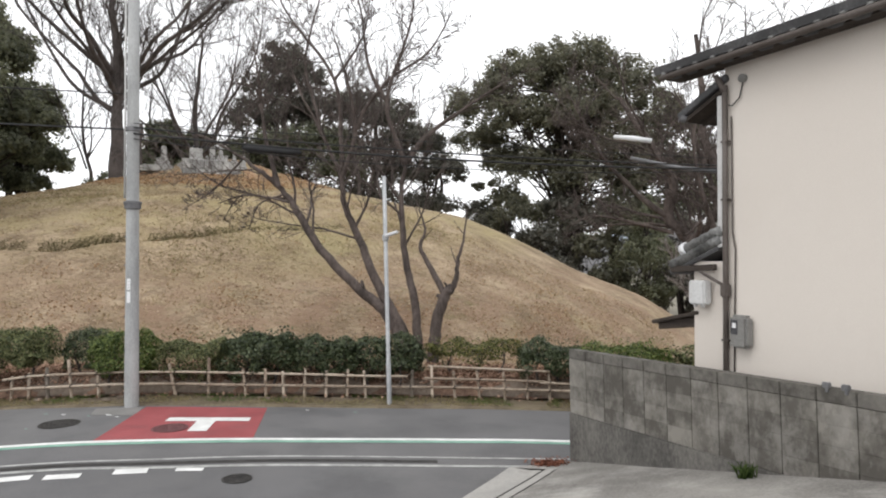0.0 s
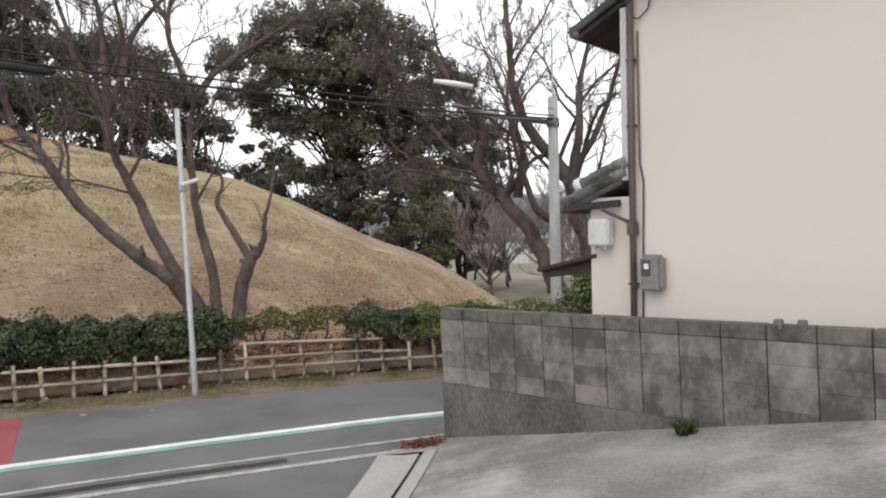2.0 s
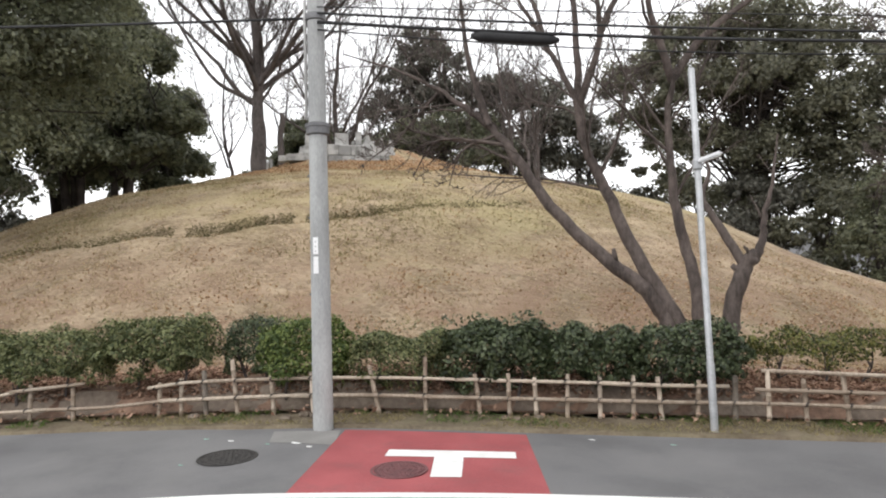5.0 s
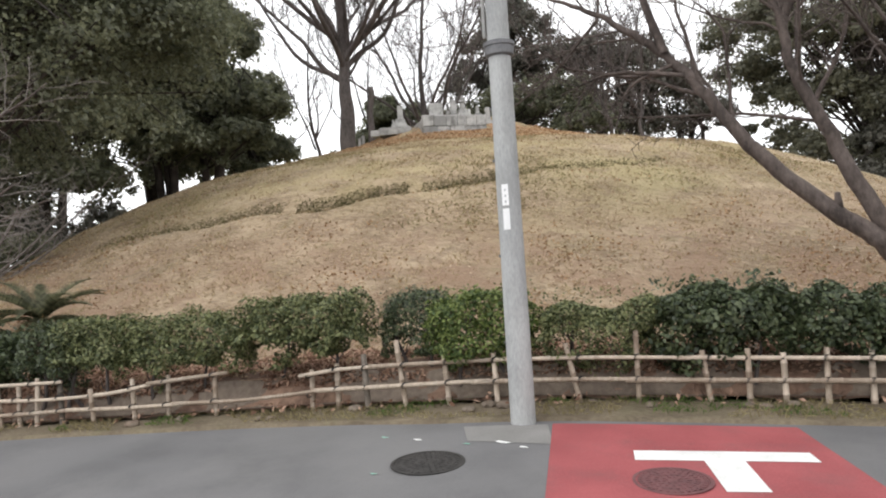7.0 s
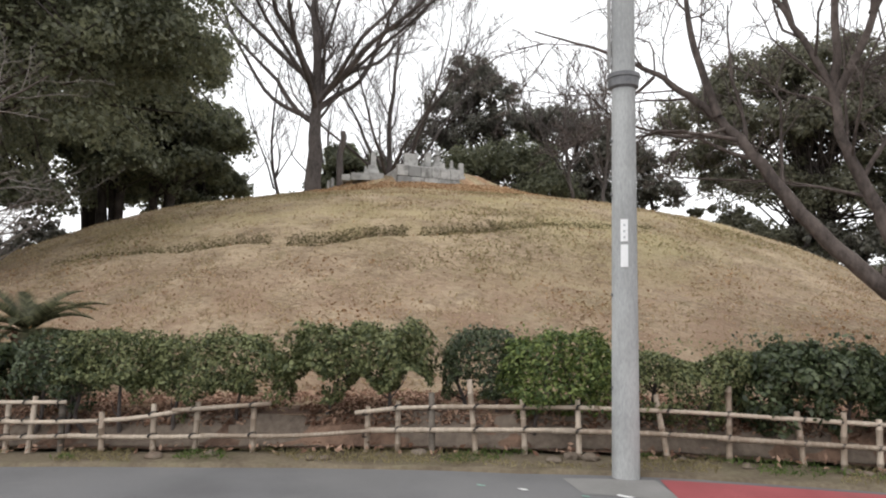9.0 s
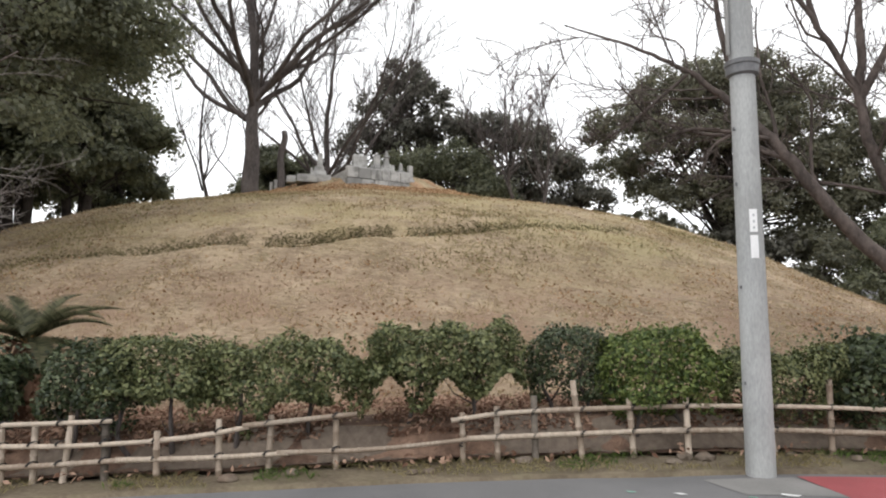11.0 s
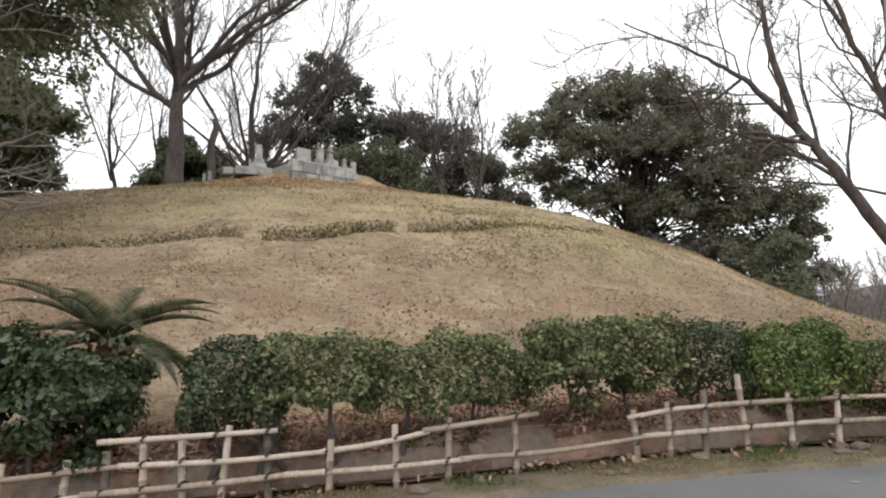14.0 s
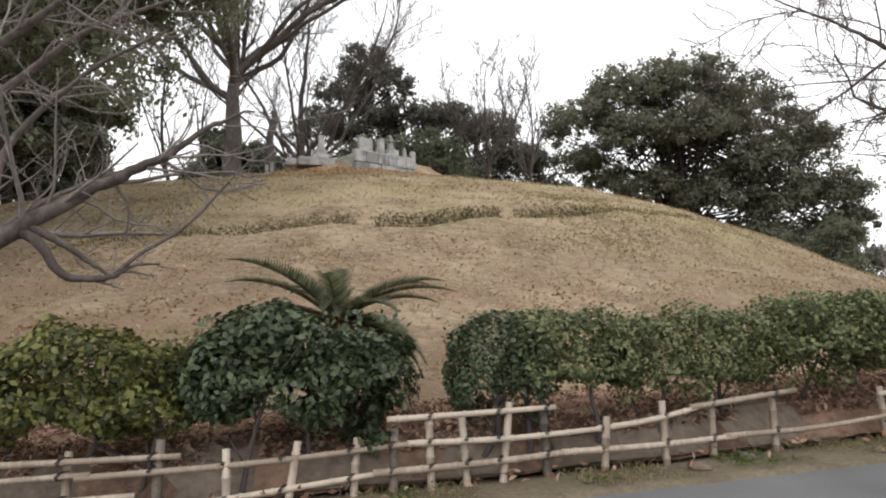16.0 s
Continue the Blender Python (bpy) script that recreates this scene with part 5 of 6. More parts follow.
# ---- poles and cables ----
pole = empty("utility_pole", "pale grey utility pole with dark clamp ring and white plates", "utility pole", at=pose(-6.25, 9.0, float(road_z(-6.25, 9.0))))
part("shaft", lathe_bm([(0.133, -0.3), (0.132, 0.0), (0.131, 0.6), (0.131, 0.605), (0.13, 0.61), (0.128, 1.35), (0.1265, 1.36), (0.125, 2.0), (0.1235, 2.01), (0.121, 3.0), (0.1195, 3.01), (0.117, 3.9), (0.112, 5.4), (0.10, 9.5)], 32), POLE_GREY, pole, smooth=True)
part("clamp_ring", lathe_bm([(0.12, 3.83), (0.15, 3.85), (0.155, 3.93), (0.165, 3.94), (0.165, 3.98), (0.12, 4.0)], 32), BAND, pole, "dark grey steel clamp ring")
part("upper_band", lathe_bm([(0.113, 5.35), (0.135, 5.36), (0.135, 5.44), (0.113, 5.45)], 32), BAND, pole, "dark grey steel band")


def curved_plate(r, a0, a1, z0, z1, thick=0.004):
    bm = bmesh.new()
    cols = []
    for i in range(9):
        a = a0 + (a1 - a0) * i / 8
        cols.append([bm.verts.new((q * math.cos(a), q * math.sin(a), z)) for q, z in ((r, z0), (r, z1), (r + thick, z1), (r + thick, z0))])
    for a, b in zip(cols, cols[1:]):
        for j in range(4):
            bm.faces.new((a[j], a[(j + 1) % 4], b[(j + 1) % 4], b[j]))
    bm.faces.new(cols[0])
    bm.faces.new(cols[-1][::-1])
    return bm


FRONT = math.atan2(2.6 - 9.0, -4.2 + 6.25)
plate = part("number_plate", curved_plate(0.125, FRONT - 0.32, FRONT + 0.24, 2.27, 2.49), LABEL_WHITE, pole, "white number plate")
part("number_plate", curved_plate(0.126, FRONT - 0.32, FRONT + 0.24, 2.02, 2.24), LABEL_WHITE, pole, "white number plate")
for zz in (2.3, 2.36, 2.42):
    part("marking", curved_plate(0.1292, FRONT - 0.1, FRONT + 0.04, zz, zz + 0.022, 0.001), STEEL, plate, "small grey illegible marks")
conduit = Soup()
ca = FRONT - 1.3
conduit.tube([(0.145 * math.cos(ca), 0.145 * math.sin(ca), z) for z in (4.05, 6, 9.4)], 0.02, 8)
conduit.make("conduit", PIPE_WHITE, pole)
for zz in (0.85, 1.75, 2.75, 3.3):
    bm = box_bm((0.02, 0.03, 0.03), (0.13 * math.cos(FRONT - 1.2), 0.13 * math.sin(FRONT - 1.2), zz), 0.004)
    part("bolt", bm, BAND, pole)

light = empty("street_lamp", "slim galvanised lamp post with a small white lamp", "street lamp", at=pose(-1.88, 11.45, float(road_z(-1.88, 11.45))) @ pose(0, 0, 0, 0, -1.6, 0))
part("post", lathe_bm([(0.055, -0.1), (0.05, 0.0), (0.05, 0.9), (0.043, 0.92), (0.042, 4.7), (0.03, 4.72)], 16), STEEL, light, smooth=True)
part("base_plate", box_bm((0.3, 0.24, 0.02), (0, 0, 0.01), 0.005), STEEL, light)
part("bracket", lathe_bm([(0.05, 3.38), (0.065, 3.4), (0.065, 3.5), (0.05, 3.52)], 16), STEEL, light)
part("lamp_head", box_bm((0.3, 0.1, 0.06), (0.17, -0.06, 3.52), 0.02, Matrix.Rotation(radians(-14), 4, "Y")), LAMP_WHITE, light, "white lamp housing")

POLE2 = (4.78, 16.3)
pole2 = empty("lamp_pole", "grey concrete pole with a horizontal arm and tube lamp", "utility pole", at=pose(POLE2[0], POLE2[1], -0.5))
part("shaft", lathe_bm([(0.14, -0.2), (0.13, 0.8), (0.115, 6.0), (0.02, 6.02)], 24), POLE_GREY, pole2, smooth=True)
part("rod", lathe_bm([(0.022, 5.9), (0.02, 7.6)], 8), STEEL, pole2)
arm = Soup()
arm.tube([(0, -0.12, 5.38), (-1.2, -0.15, 5.55), (-2.35, -0.2, 5.85)], [0.06, 0.055, 0.05], 8)
arm.make("arm", BAND, pole2)
part("band", lathe_bm([(0.125, 5.3), (0.15, 5.31), (0.15, 5.5), (0.125, 5.51)], 16), BAND, pole2)
lamp = Soup()
lamp.tube([(-2.75, -0.2, 6.4), (-2.3, -0.2, 6.33), (-1.85, -0.2, 6.24)], [0.05, 0.07, 0.06], 10)
lamp.make("tube_lamp", LAMP_WHITE, pole2, "long white tube lamp")
part("plate", box_bm((0.09, 0.01, 0.16), (0.03, -0.135, 2.0), 0.002), LABEL_WHITE, pole2, "white plate")


def cable(a, b, sag, r, label):
    a, b = np.array(a, float), np.array(b, float)
    u = np.linspace(0, 1, 26)
    p = a[None] + (b - a)[None] * u[:, None]
    p[:, 2] -= sag * 4 * u * (1 - u)
    s = Soup()
    s.tube(p, r, 6)
    return tagged(s.make("cable", BLACK), label, "cable", "overhead cables")


P1 = (-6.25, 9.0)
for k, (za, zb, sag, r) in enumerate(((5.42, 5.05, 0.12, 0.016), (5.3, 4.98, 0.16, 0.022), (5.5, 5.2, 0.02, 0.008), (5.2, 4.95, 0.28, 0.01))):
    cable((P1[0] + 0.1, P1[1] - 0.08, za), (POLE2[0], POLE2[1] - 0.12, zb), sag, r, "black overhead cable between poles")
cable((P1[0] - 0.1, P1[1] - 0.05, 5.4), (-34, -4, 7.6), 0.3, 0.018, "black overhead cable along the road")
cable((P1[0] - 0.1, P1[1] - 0.05, 6.1), (-34, -4, 8.3), 0.3, 0.012, "black overhead cable along the road")
joint = Soup()
joint.tube(np.array([P1[0], P1[1] - 0.1, 0]) + np.array([(1.75, 1.16, 5.11), (1.85, 1.23, 5.1), (2.6, 1.75, 5.05), (2.72, 1.83, 5.04)]), [0.03, 0.075, 0.075, 0.03], 12)
tagged(joint.make("cable_joint", BLACK), "black cylindrical splice case hanging on a cable", "splice case")

# ---- block wall, ramp and house ----
WD = Vector((0.735, -0.678, 0)).normalized()
WN = Vector((0.678, 0.735, 0)).normalized()
WROT = Matrix((( WD.x, WN.x, 0, 0), (WD.y, WN.y, 0, 0), (0, 0, 1, 0), (0, 0, 0, 1)))
TIP = Vector((2.27, 9.13, 0))
WALL = Matrix.Translation(TIP) @ WROT @ Matrix.Rotation(radians(-1.9), 4, "Y")
wall = empty("wall_block", "stained grey concrete block garden wall on a cast footing", "wall", kind="structure", at=WALL)
W0, WT, LONG = 0.585, 0.15, 9.2
foot = bmesh.new()
for x0, x1 in ((0.0, LONG),):
    foot = merge(foot, box_bm((LONG + 0.02, 0.2, W0 + 1.0), (LONG / 2 - 0.01, 0.09, (W0 - 1.0) / 2), 0.015))
part("footing", foot, BLOCK_OLD, wall, "dark stained cast concrete footing")
part("core", box_bm((LONG - 0.02, WT - 0.03, 0.80), (LONG / 2, WT / 2 + 0.01, W0 + 0.4)), MORTAR, wall)
half_block = box_bm((0.386, WT, 0.1994), (0, 0, 0), 0.0025)
block_mesh = None
cols = int(LONG / 0.395)
for c in range(cols):
    for r in range(4):
        if block_mesh is None:
            first = part("block", half_block, BLOCK, wall)
            block_mesh = first.data
            ob = first
        else:
            ob = new("block", block_mesh)
            ob.parent = wall
        ob.location = (0.2 + c * 0.395, WT / 2 + random.uniform(-0.002, 0.002), W0 + 0.1 + r * 0.2)
cap_mesh = None
for c in range(int(LONG / 0.395)):
    if cap_mesh is None:
        ob = part("cap", box_bm((0.388, WT + 0.003, 0.135), (0, 0, 0), 0.008), BLOCK_CAP, wall)
        cap_mesh = ob.data
    else:
        ob = new("cap", cap_mesh)
        ob.parent = wall
    ob.location = (0.2 + c * 0.395, WT / 2, W0 + 0.87)
for s in (4.05, 4.24):
    clip = empty("wall_clip", "small dark metal clamp on top of the block wall", "clamp", "clamps on the wall", at=WALL @ Matrix.Translation((s, 0.02, W0 + 0.937)))
    part("body", box_bm((0.075, 0.05, 0.055), (0, 0, 0.027), 0.008), BAND, clip)
    part("jaw", box_bm((0.03, 0.025, 0.07), (0.02, -0.025, 0.0), 0.005), BAND, clip)

# concrete ramp beside the wall, with a kerb strip along its street edge
RAMP_EDGE = [(1.47, 8.6), (1.43, 8.2), (1.36, 7.6), (1.28, 6.95), (1.18, 6.2), (1.0, 5.2), (0.7, 3.6), (0.4, 2.2)]
edge = smooth_path([(a, b, 0) for a, b in RAMP_EDGE], 6)[:, :2]


def strip_sheet(name, near, far_, zfun, mat, k=12):
    verts, faces = [], []
    for p, q in zip(near, far_):
        for j in range(k):
            u = j / (k - 1)
            e = p * (1 - u) + q * u
            verts.append((e[0], e[1], float(zfun(e[0], e[1]))))
    n = len(near)
    for i in range(n - 1):
        for j in range(k - 1):
            a = i * k + j
            faces.append((a, a + k, a + k + 1, a + 1))
    return mesh_object(name, verts, faces, mat, smooth=True)


wall_line = np.array([(TIP.x + WD.x * s, TIP.y + WD.y * s) for s in np.linspace(0, 9.2, len(edge))])


def ramp_top(x, y):
    return max(float(ramp_z(x, y)), float(street_z(x, y))) + 0.03 + 0.006 * noise.noise(Vector((x, y, 0)))


kerb_in = edge + np.array([0.5, -0.04])
gutter_in = kerb_in + np.array([0.05, -0.005])
kerb2_in = gutter_in + np.array([0.16, -0.02])
ramp = strip_sheet("ramp", kerb2_in, np.maximum(wall_line, kerb2_in + np.array([0.02, -20])), ramp_top, CONCRETE, 20)
tagged(ramp, "pale worn concrete driveway ramp sloping to the road", "driveway", kind="structure")
k1 = strip_sheet("kerb_strip", edge, kerb_in, lambda x, y: ramp_top(x, y) + 0.005, KERB, 4)
tagged(k1, "pale concrete kerb strip at the driveway mouth", "kerb", kind="structure")
k3 = strip_sheet("kerb_strip", gutter_in, kerb2_in, lambda x, y: ramp_top(x, y) + 0.012, KERB, 3)
tagged(k3, "narrow raised concrete strip beside a drain slot", "kerb", kind="structure")
k2 = strip_sheet("drain_slot", kerb_in, gutter_in, lambda x, y: ramp_top(x, y) - 0.02, BLOCK_OLD, 3)
tagged(k2, "dark drain slot between concrete strips", "drain", kind="structure")

apron = mesh_object("apron", [(a, b, ramp_top(a, b) - 0.004) for a, b in ((1.47, 8.6), (2.18, 8.53), (2.6, 8.7), (2.24, 9.2), (1.95, 9.05))], [(0, 1, 2, 3, 4)], CONCRETE)
tagged(apron, "worn concrete corner at the driveway mouth", "driveway", kind="structure")
rg = np.random.default_rng(91)
lit = Soup()
c = np.stack([rg.normal(1.98, 0.13, 500), rg.normal(8.92, 0.09, 500), np.zeros(500)], 1)
c[:, 2] = [ramp_top(a, b) + abs(rg.normal(0, 0.035)) for a, b in c[:, :2]]
lit.leaves(c, np.tile([0, 0, 1.0], (500, 1)), 0.06, rg, 0.4)
tagged(lit.make("leaf_litter", RUST_LITTER, smooth=False), "heap of rusty dead leaves against the wall's foot", "leaf litter", kind="stuff")
weed = Soup()
wp = np.array([4.52, 6.75, ramp_top(4.52, 6.75)])
for i in range(60):
    a = rg.uniform(0, 2 * np.pi)
    o = np.array([math.cos(a), math.sin(a), 0]) * rg.uniform(0.03, 0.14)
    p = wp + np.array([rg.normal(0, 0.05), rg.normal(0, 0.03), 0])
    weed.tube([p, p + o * 0.4 + [0, 0, 0.09], p + o + [0, 0, rg.uniform(0.08, 0.18)]], [0.006, 0.008, 0.001], 3)
tagged(weed.make("weed", GRASS_GREEN), "tuft of bright green weed at the wall's foot", "weed")

# house: gable wall with tiled eaves
HO = Vector((4.38, 7.98, 0))
HOUSE = Matrix.Translation(HO) @ WROT
house = empty("house", "two-storey house with plain cream stucco wall and tiled eaves", "house", at=HOUSE)
part("upper_wall", box_bm((9.0, 7.5, 5.4), (4.5, 3.75, 2.55)), STUCCO, house)
part("lower_wall", box_bm((0.52, 7.2, 3.6), (-0.255, 3.62, 1.05)), STUCCO, house)
part("corner_board", box_bm((0.075, 0.06, 1.85), (-0.04, -0.02, 3.95), 0.004), PIPE_WHITE, house, "white corner board")


def pipe(name, pts, r, mat, label=""):
    s = Soup()
    s.tube(pts, r, 10)
    return s.make(name, mat, house, label)


pipe("downpipe", [(0.05, -0.06, 4.98), (0.05, -0.06, 3.0), (0.05, -0.06, 0.6)], 0.034, PIPE_BROWN, "brown rain downpipe")
pipe("cable_run", [(0.11, -0.02, 4.6), (0.12, -0.02, 3.2), (0.16, -0.02, 3.0), (0.13, -0.02, 1.2)], 0.01, PIPE_BROWN)
pipe("gutter_elbow", [(-0.05, -0.1, 5.12), (0.0, -0.08, 5.02), (0.05, -0.06, 4.9)], 0.036, PIPE_BROWN)
pipe("lower_elbow", [(-0.3, -0.1, 2.72), (-0.1, -0.08, 2.62), (0.05, -0.06, 2.55)], 0.02, PIPE_BROWN)
part("pipe_joint", box_bm((0.11, 0.1, 0.17), (0.05, -0.06, 2.5), 0.02), PIPE_BROWN, house)
for zz in (4.3, 3.6, 1.9):
    part("pipe_strap", box_bm((0.1, 0.07, 0.025), (0.05, -0.05, zz), 0.004), PIPE_BROWN, house)
# eave: fascia, tile ends and roof slab
part("eave_board", box_bm((9.9, 0.05, 0.09), (4.2, -0.2, 5.255), 0.01), WOOD_DARK, house)
part("soffit", box_bm((9.9, 0.28, 0.02), (4.2, -0.08, 5.225)), WOOD_DARK, house)
slope = Matrix.Rotation(radians(19), 4, "X")
part("roof_slab", box_bm((10.1, 6.0, 0.1), (4.2, 2.5, 6.31), 0, slope), TILE, house)
tile_bm = Soup()
ang = np.linspace(0, np.pi, 7)
tile_bm.tube([(0, 0, 0), (0, 0.3, 0.1), (0, 1.2, 0.41), (0, 2.6, 0.9)], [0.075, 0.075, 0.075, 0.075], 10)
t0 = tile_bm.make("eave_tile", TILE, house)
t0.location = (-0.7, -0.3, 5.31)
for i in range(1, 36):
    o = new("eave_tile", t0.data)
    o.parent = house
    o.location = (-0.7 + i * 0.265, -0.3, 5.31 + random.uniform(-0.01, 0.01))
for i in range(36):
    o = new("pan_tile", t0.data)
    o.parent = house
    o.scale = (1.5, 0.98, 0.98)
    o.location = (-0.56 + i * 0.265, -0.27, 5.25)
dab = None
for i in range(35):
    if dab is None:
        o = part("mortar_dab", box_bm((0.11, 0.16, 0.05), (0, 0, 0), 0.02), LAMP_WHITE, house, "white mortar between tiles")
        dab = o.data
    else:
        o = new("mortar_dab", dab)
        o.parent = house
    o.rotation_euler = (radians(19), 0, 0)
    o.location = (-0.57 + i * 0.265, 0.42 + random.uniform(-0.03, 0.03), 5.6)
end_mesh = None
for i in range(36):
    if end_mesh is None:
        o = part("tile_end", lathe_bm([(0.05, 0.0), (0.05, 0.015), (0.03, 0.025)], 12), TILE_WORN, house, "worn grey round tile end")
        end_mesh = o.data
    else:
        o = new("tile_end", end_mesh)
        o.parent = house
    o.rotation_euler = (radians(90), 0, 0)
    o.location = (-0.7 + i * 0.265, -0.3, 5.31)
pipe("rain_gutter", [(-0.75, -0.31, 5.23), (2, -0.31, 5.24), (9, -0.31, 5.26)], 0.038, PIPE_BROWN, "brown rain gutter")
pipe("eave_vent", [(0.28, 0.02, 5.02), (0.28, -0.05, 5.02)], 0.05, BOX_GREY, "round grey wall vent")
pipe("vent_wire", [(0.28, -0.02, 4.98), (0.24, -0.03, 4.8), (0.14, -0.04, 4.72), (0.06, -0.05, 4.75)], 0.008, BLACK)
# side eave, seen from beneath
part("side_soffit", box_bm((0.75, 3.0, 0.05), (-0.3, 1.5, 4.84), 0, Matrix.Rotation(radians(-24), 4, "Y")), WOOD_DARK, house)
part("side_roof", box_bm((0.85, 3.1, 0.09), (-0.33, 1.5, 4.92), 0.01, Matrix.Rotation(radians(-24), 4, "Y")), TILE, house)
pipe("side_gutter", [(-0.66, -0.05, 4.72), (-0.66, 3.0, 4.72)], 0.05, BAND)
for yy in (0.3, 0.9, 1.5, 2.1):
    part("rafter", box_bm((0.7, 0.06, 0.07), (-0.28, yy, 4.8), 0.004, Matrix.Rotation(radians(-24), 4, "Y")), WOOD_DARK, house)
# lower tiled pent roof
low_rot = Matrix.Rotation(radians(-22), 4, "Y")
part("pent_roof", box_bm((0.8, 3.2, 0.09), (-0.45, 1.55, 2.89), 0.02, low_rot), TILE, house)
for i in range(5):
    s = Soup()
    us = np.repeat(np.linspace(0, 1, 6), 2)[1:-1]
    s.tube([(-0.82 + 0.78 * u + 0.002 * (k % 2), -0.03 + i * 0.26, 2.8 + 0.33 * u) for k, u in enumerate(us)], [0.062 if k % 2 else 0.075 for k in range(len(us))], 10)
    s.make("pent_tile", TILE_WORN, house)
s = Soup()
us = np.repeat(np.linspace(0, 1, 5), 2)[1:-1]
s.tube([(-0.6 + 0.58 * u + 0.002 * (k % 2), -0.02, 3.0 + 0.23 * u) for k, u in enumerate(us)], [0.07 if k % 2 else 0.085 for k in range(len(us))], 12)
s.make("ridge_tile", TILE_WORN, house, "weathered grey ridge tile")
s = Soup()
s.tube([(-0.66, -0.03, 2.99), (-0.58, -0.03, 3.02)], [0.08, 0.085], 14)
s.make("ridge_end", LAMP_WHITE, house, "white round ridge end")
part("pent_fascia", box_bm((0.74, 0.05, 0.08), (-0.46, -0.06, 2.76), 0.01, Matrix.Rotation(radians(-3), 4, "Y")), WOOD_DARK, house)
pipe("pent_gutter", [(-0.84, -0.04, 2.72), (-0.84, 3.1, 2.7)], 0.045, BAND)
box = empty("junction_box", "white plastic junction box under the pent roof", "junction box", at=HOUSE @ Matrix.Translation((-0.33, -0.08, 2.46)))
part("body", box_bm((0.26, 0.14, 0.3), (0, 0, 0), 0.02), BOX_WHITE, box)
for xx in (-0.07, 0.05):
    part("gland", box_bm((0.04, 0.05, 0.04), (xx, 0, -0.165), 0.008), BOX_WHITE, box)
meter = empty("meter_box", "grey plastic electricity meter box on a stucco wall", "meter box", at=HOUSE @ Matrix.Translation((0.28, -0.07, 2.03)))
part("case", box_bm((0.25, 0.14, 0.38), (0, 0, 0), 0.035), BOX_GREY, meter)
glazing = part("window", box_bm((0.1, 0.01, 0.17), (-0.045, -0.07, 0.05), 0.003), GLASS_DARK, meter, "dark glazed reading window")
part("dial", box_bm((0.055, 0.006, 0.06), (-0.04, -0.074, 0.07), 0.002), LABEL_WHITE, glazing, "pale dial")
part("cover_lip", box_bm((0.2, 0.02, 0.03), (0.0, -0.07, -0.16), 0.006), BOX_GREY, meter)
canopy = empty("canopy", "dark little lean-to canopy on the house side", "canopy", at=HOUSE @ Matrix.Translation((-0.46, 0.5, 2.1)))
part("roof", box_bm((0.85, 2.2, 0.05), (-0.4, 0.6, 0.0), 0.01, Matrix.Rotation(radians(-13), 4, "Y")), WOOD_DARK, canopy)
part("beam", box_bm((0.8, 0.06, 0.12), (-0.36, -0.4, -0.08), 0.008, Matrix.Rotation(radians(-8), 4, "Y")), WOOD_DARK, canopy)
part("post", box_bm((0.08, 0.08, 2.4), (-0.1, 1.5, -1.2), 0.01), WOOD_DARK, canopy)
for k, (sx, sy, h) in enumerate(((5.2, 12.6, 1.25), (5.9, 12.2, 1.35))):
    o = evergreen(sx, sy, 0.1, [(0, 0, h, 0.75, 0.6, 26), (0.3, 0.2, h - 0.5, 0.6, 0.4, 14)], 95 + k, HEDGE_BRIGHT, "bushy green garden shrub behind the wall", leaf=0.1, per=90, trunk=0.05, stems=2, name="garden_shrub")
# garden ground behind the wall
yard = mesh_object("yard", [tuple(WALL @ Vector(v)) for v in ((0, 0.18, 0.3), (9.2, 0.18, 0.3), (9.2, 9, 0.3), (0, 9, -0.1))], [(0, 1, 2, 3)], SOIL)
tagged(yard, "bare earth yard behind the block wall", "yard", kind="structure")

# ---- graves on the crown ----
GD = Vector((0.616, 0.788, 0))
GROT = Matrix(((GD.x, -GD.y, 0, 0), (GD.y, GD.x, 0, 0), (0, 0, 1, 0), (0, 0, 0, 1)))
PLOT = Matrix.Translation((-21.24, 26.36, 7.08)) @ GROT
plot = empty("grave_plot", "raised grave plot of weathered grey stone blocks", "grave", at=PLOT)
for r in range(2):
    x = 0.0
    while x < 2.98:
        w = random.uniform(0.42, 0.7) if r else random.uniform(0.5, 0.8)
        w = min(w, 3.02 - x)
        if w < 0.12:
            break
        part("stone", box_bm((w - 0.012, 0.3, 0.46), (x + w / 2, 0.15 + random.uniform(-0.012, 0.012), 0.27 + r * 0.47 + random.uniform(-0.008, 0.008)), 0.02), GRANITE, plot)
        x += w
part("fill", box_bm((2.98, 1.8, 0.9), (1.5, 1.1, 0.43)), GRANITE, plot)
part("coping", box_bm((3.04, 0.26, 0.06), (1.51, 0.17, 0.99), 0.012), GRANITE, plot)


def gravestone(x, y, parts, label, base=8.05, at=None):
    """parts: name, width, depth, height, taper and shift of each course, from the foot up."""
    o = empty("gravestone", label, "gravestone", "gravestones", at=(at or Matrix.Translation((-21.24, 26.36, base)) @ GROT @ Matrix.Translation((x, y, 0))))
    z = 0
    for name, w, d, h, top, *shift in parts:
        bm = box_bm((w, d, h), (0, 0, z + h / 2), min(0.02, w * 0.1))
        for v in bm.verts:
            if top != 1 and v.co.z > z + h / 2:
                v.co.x *= top
                v.co.y *= top
            v.co.x += shift[0] if shift else 0
        part(name, bm, GRANITE, o)
        z += h
    return o


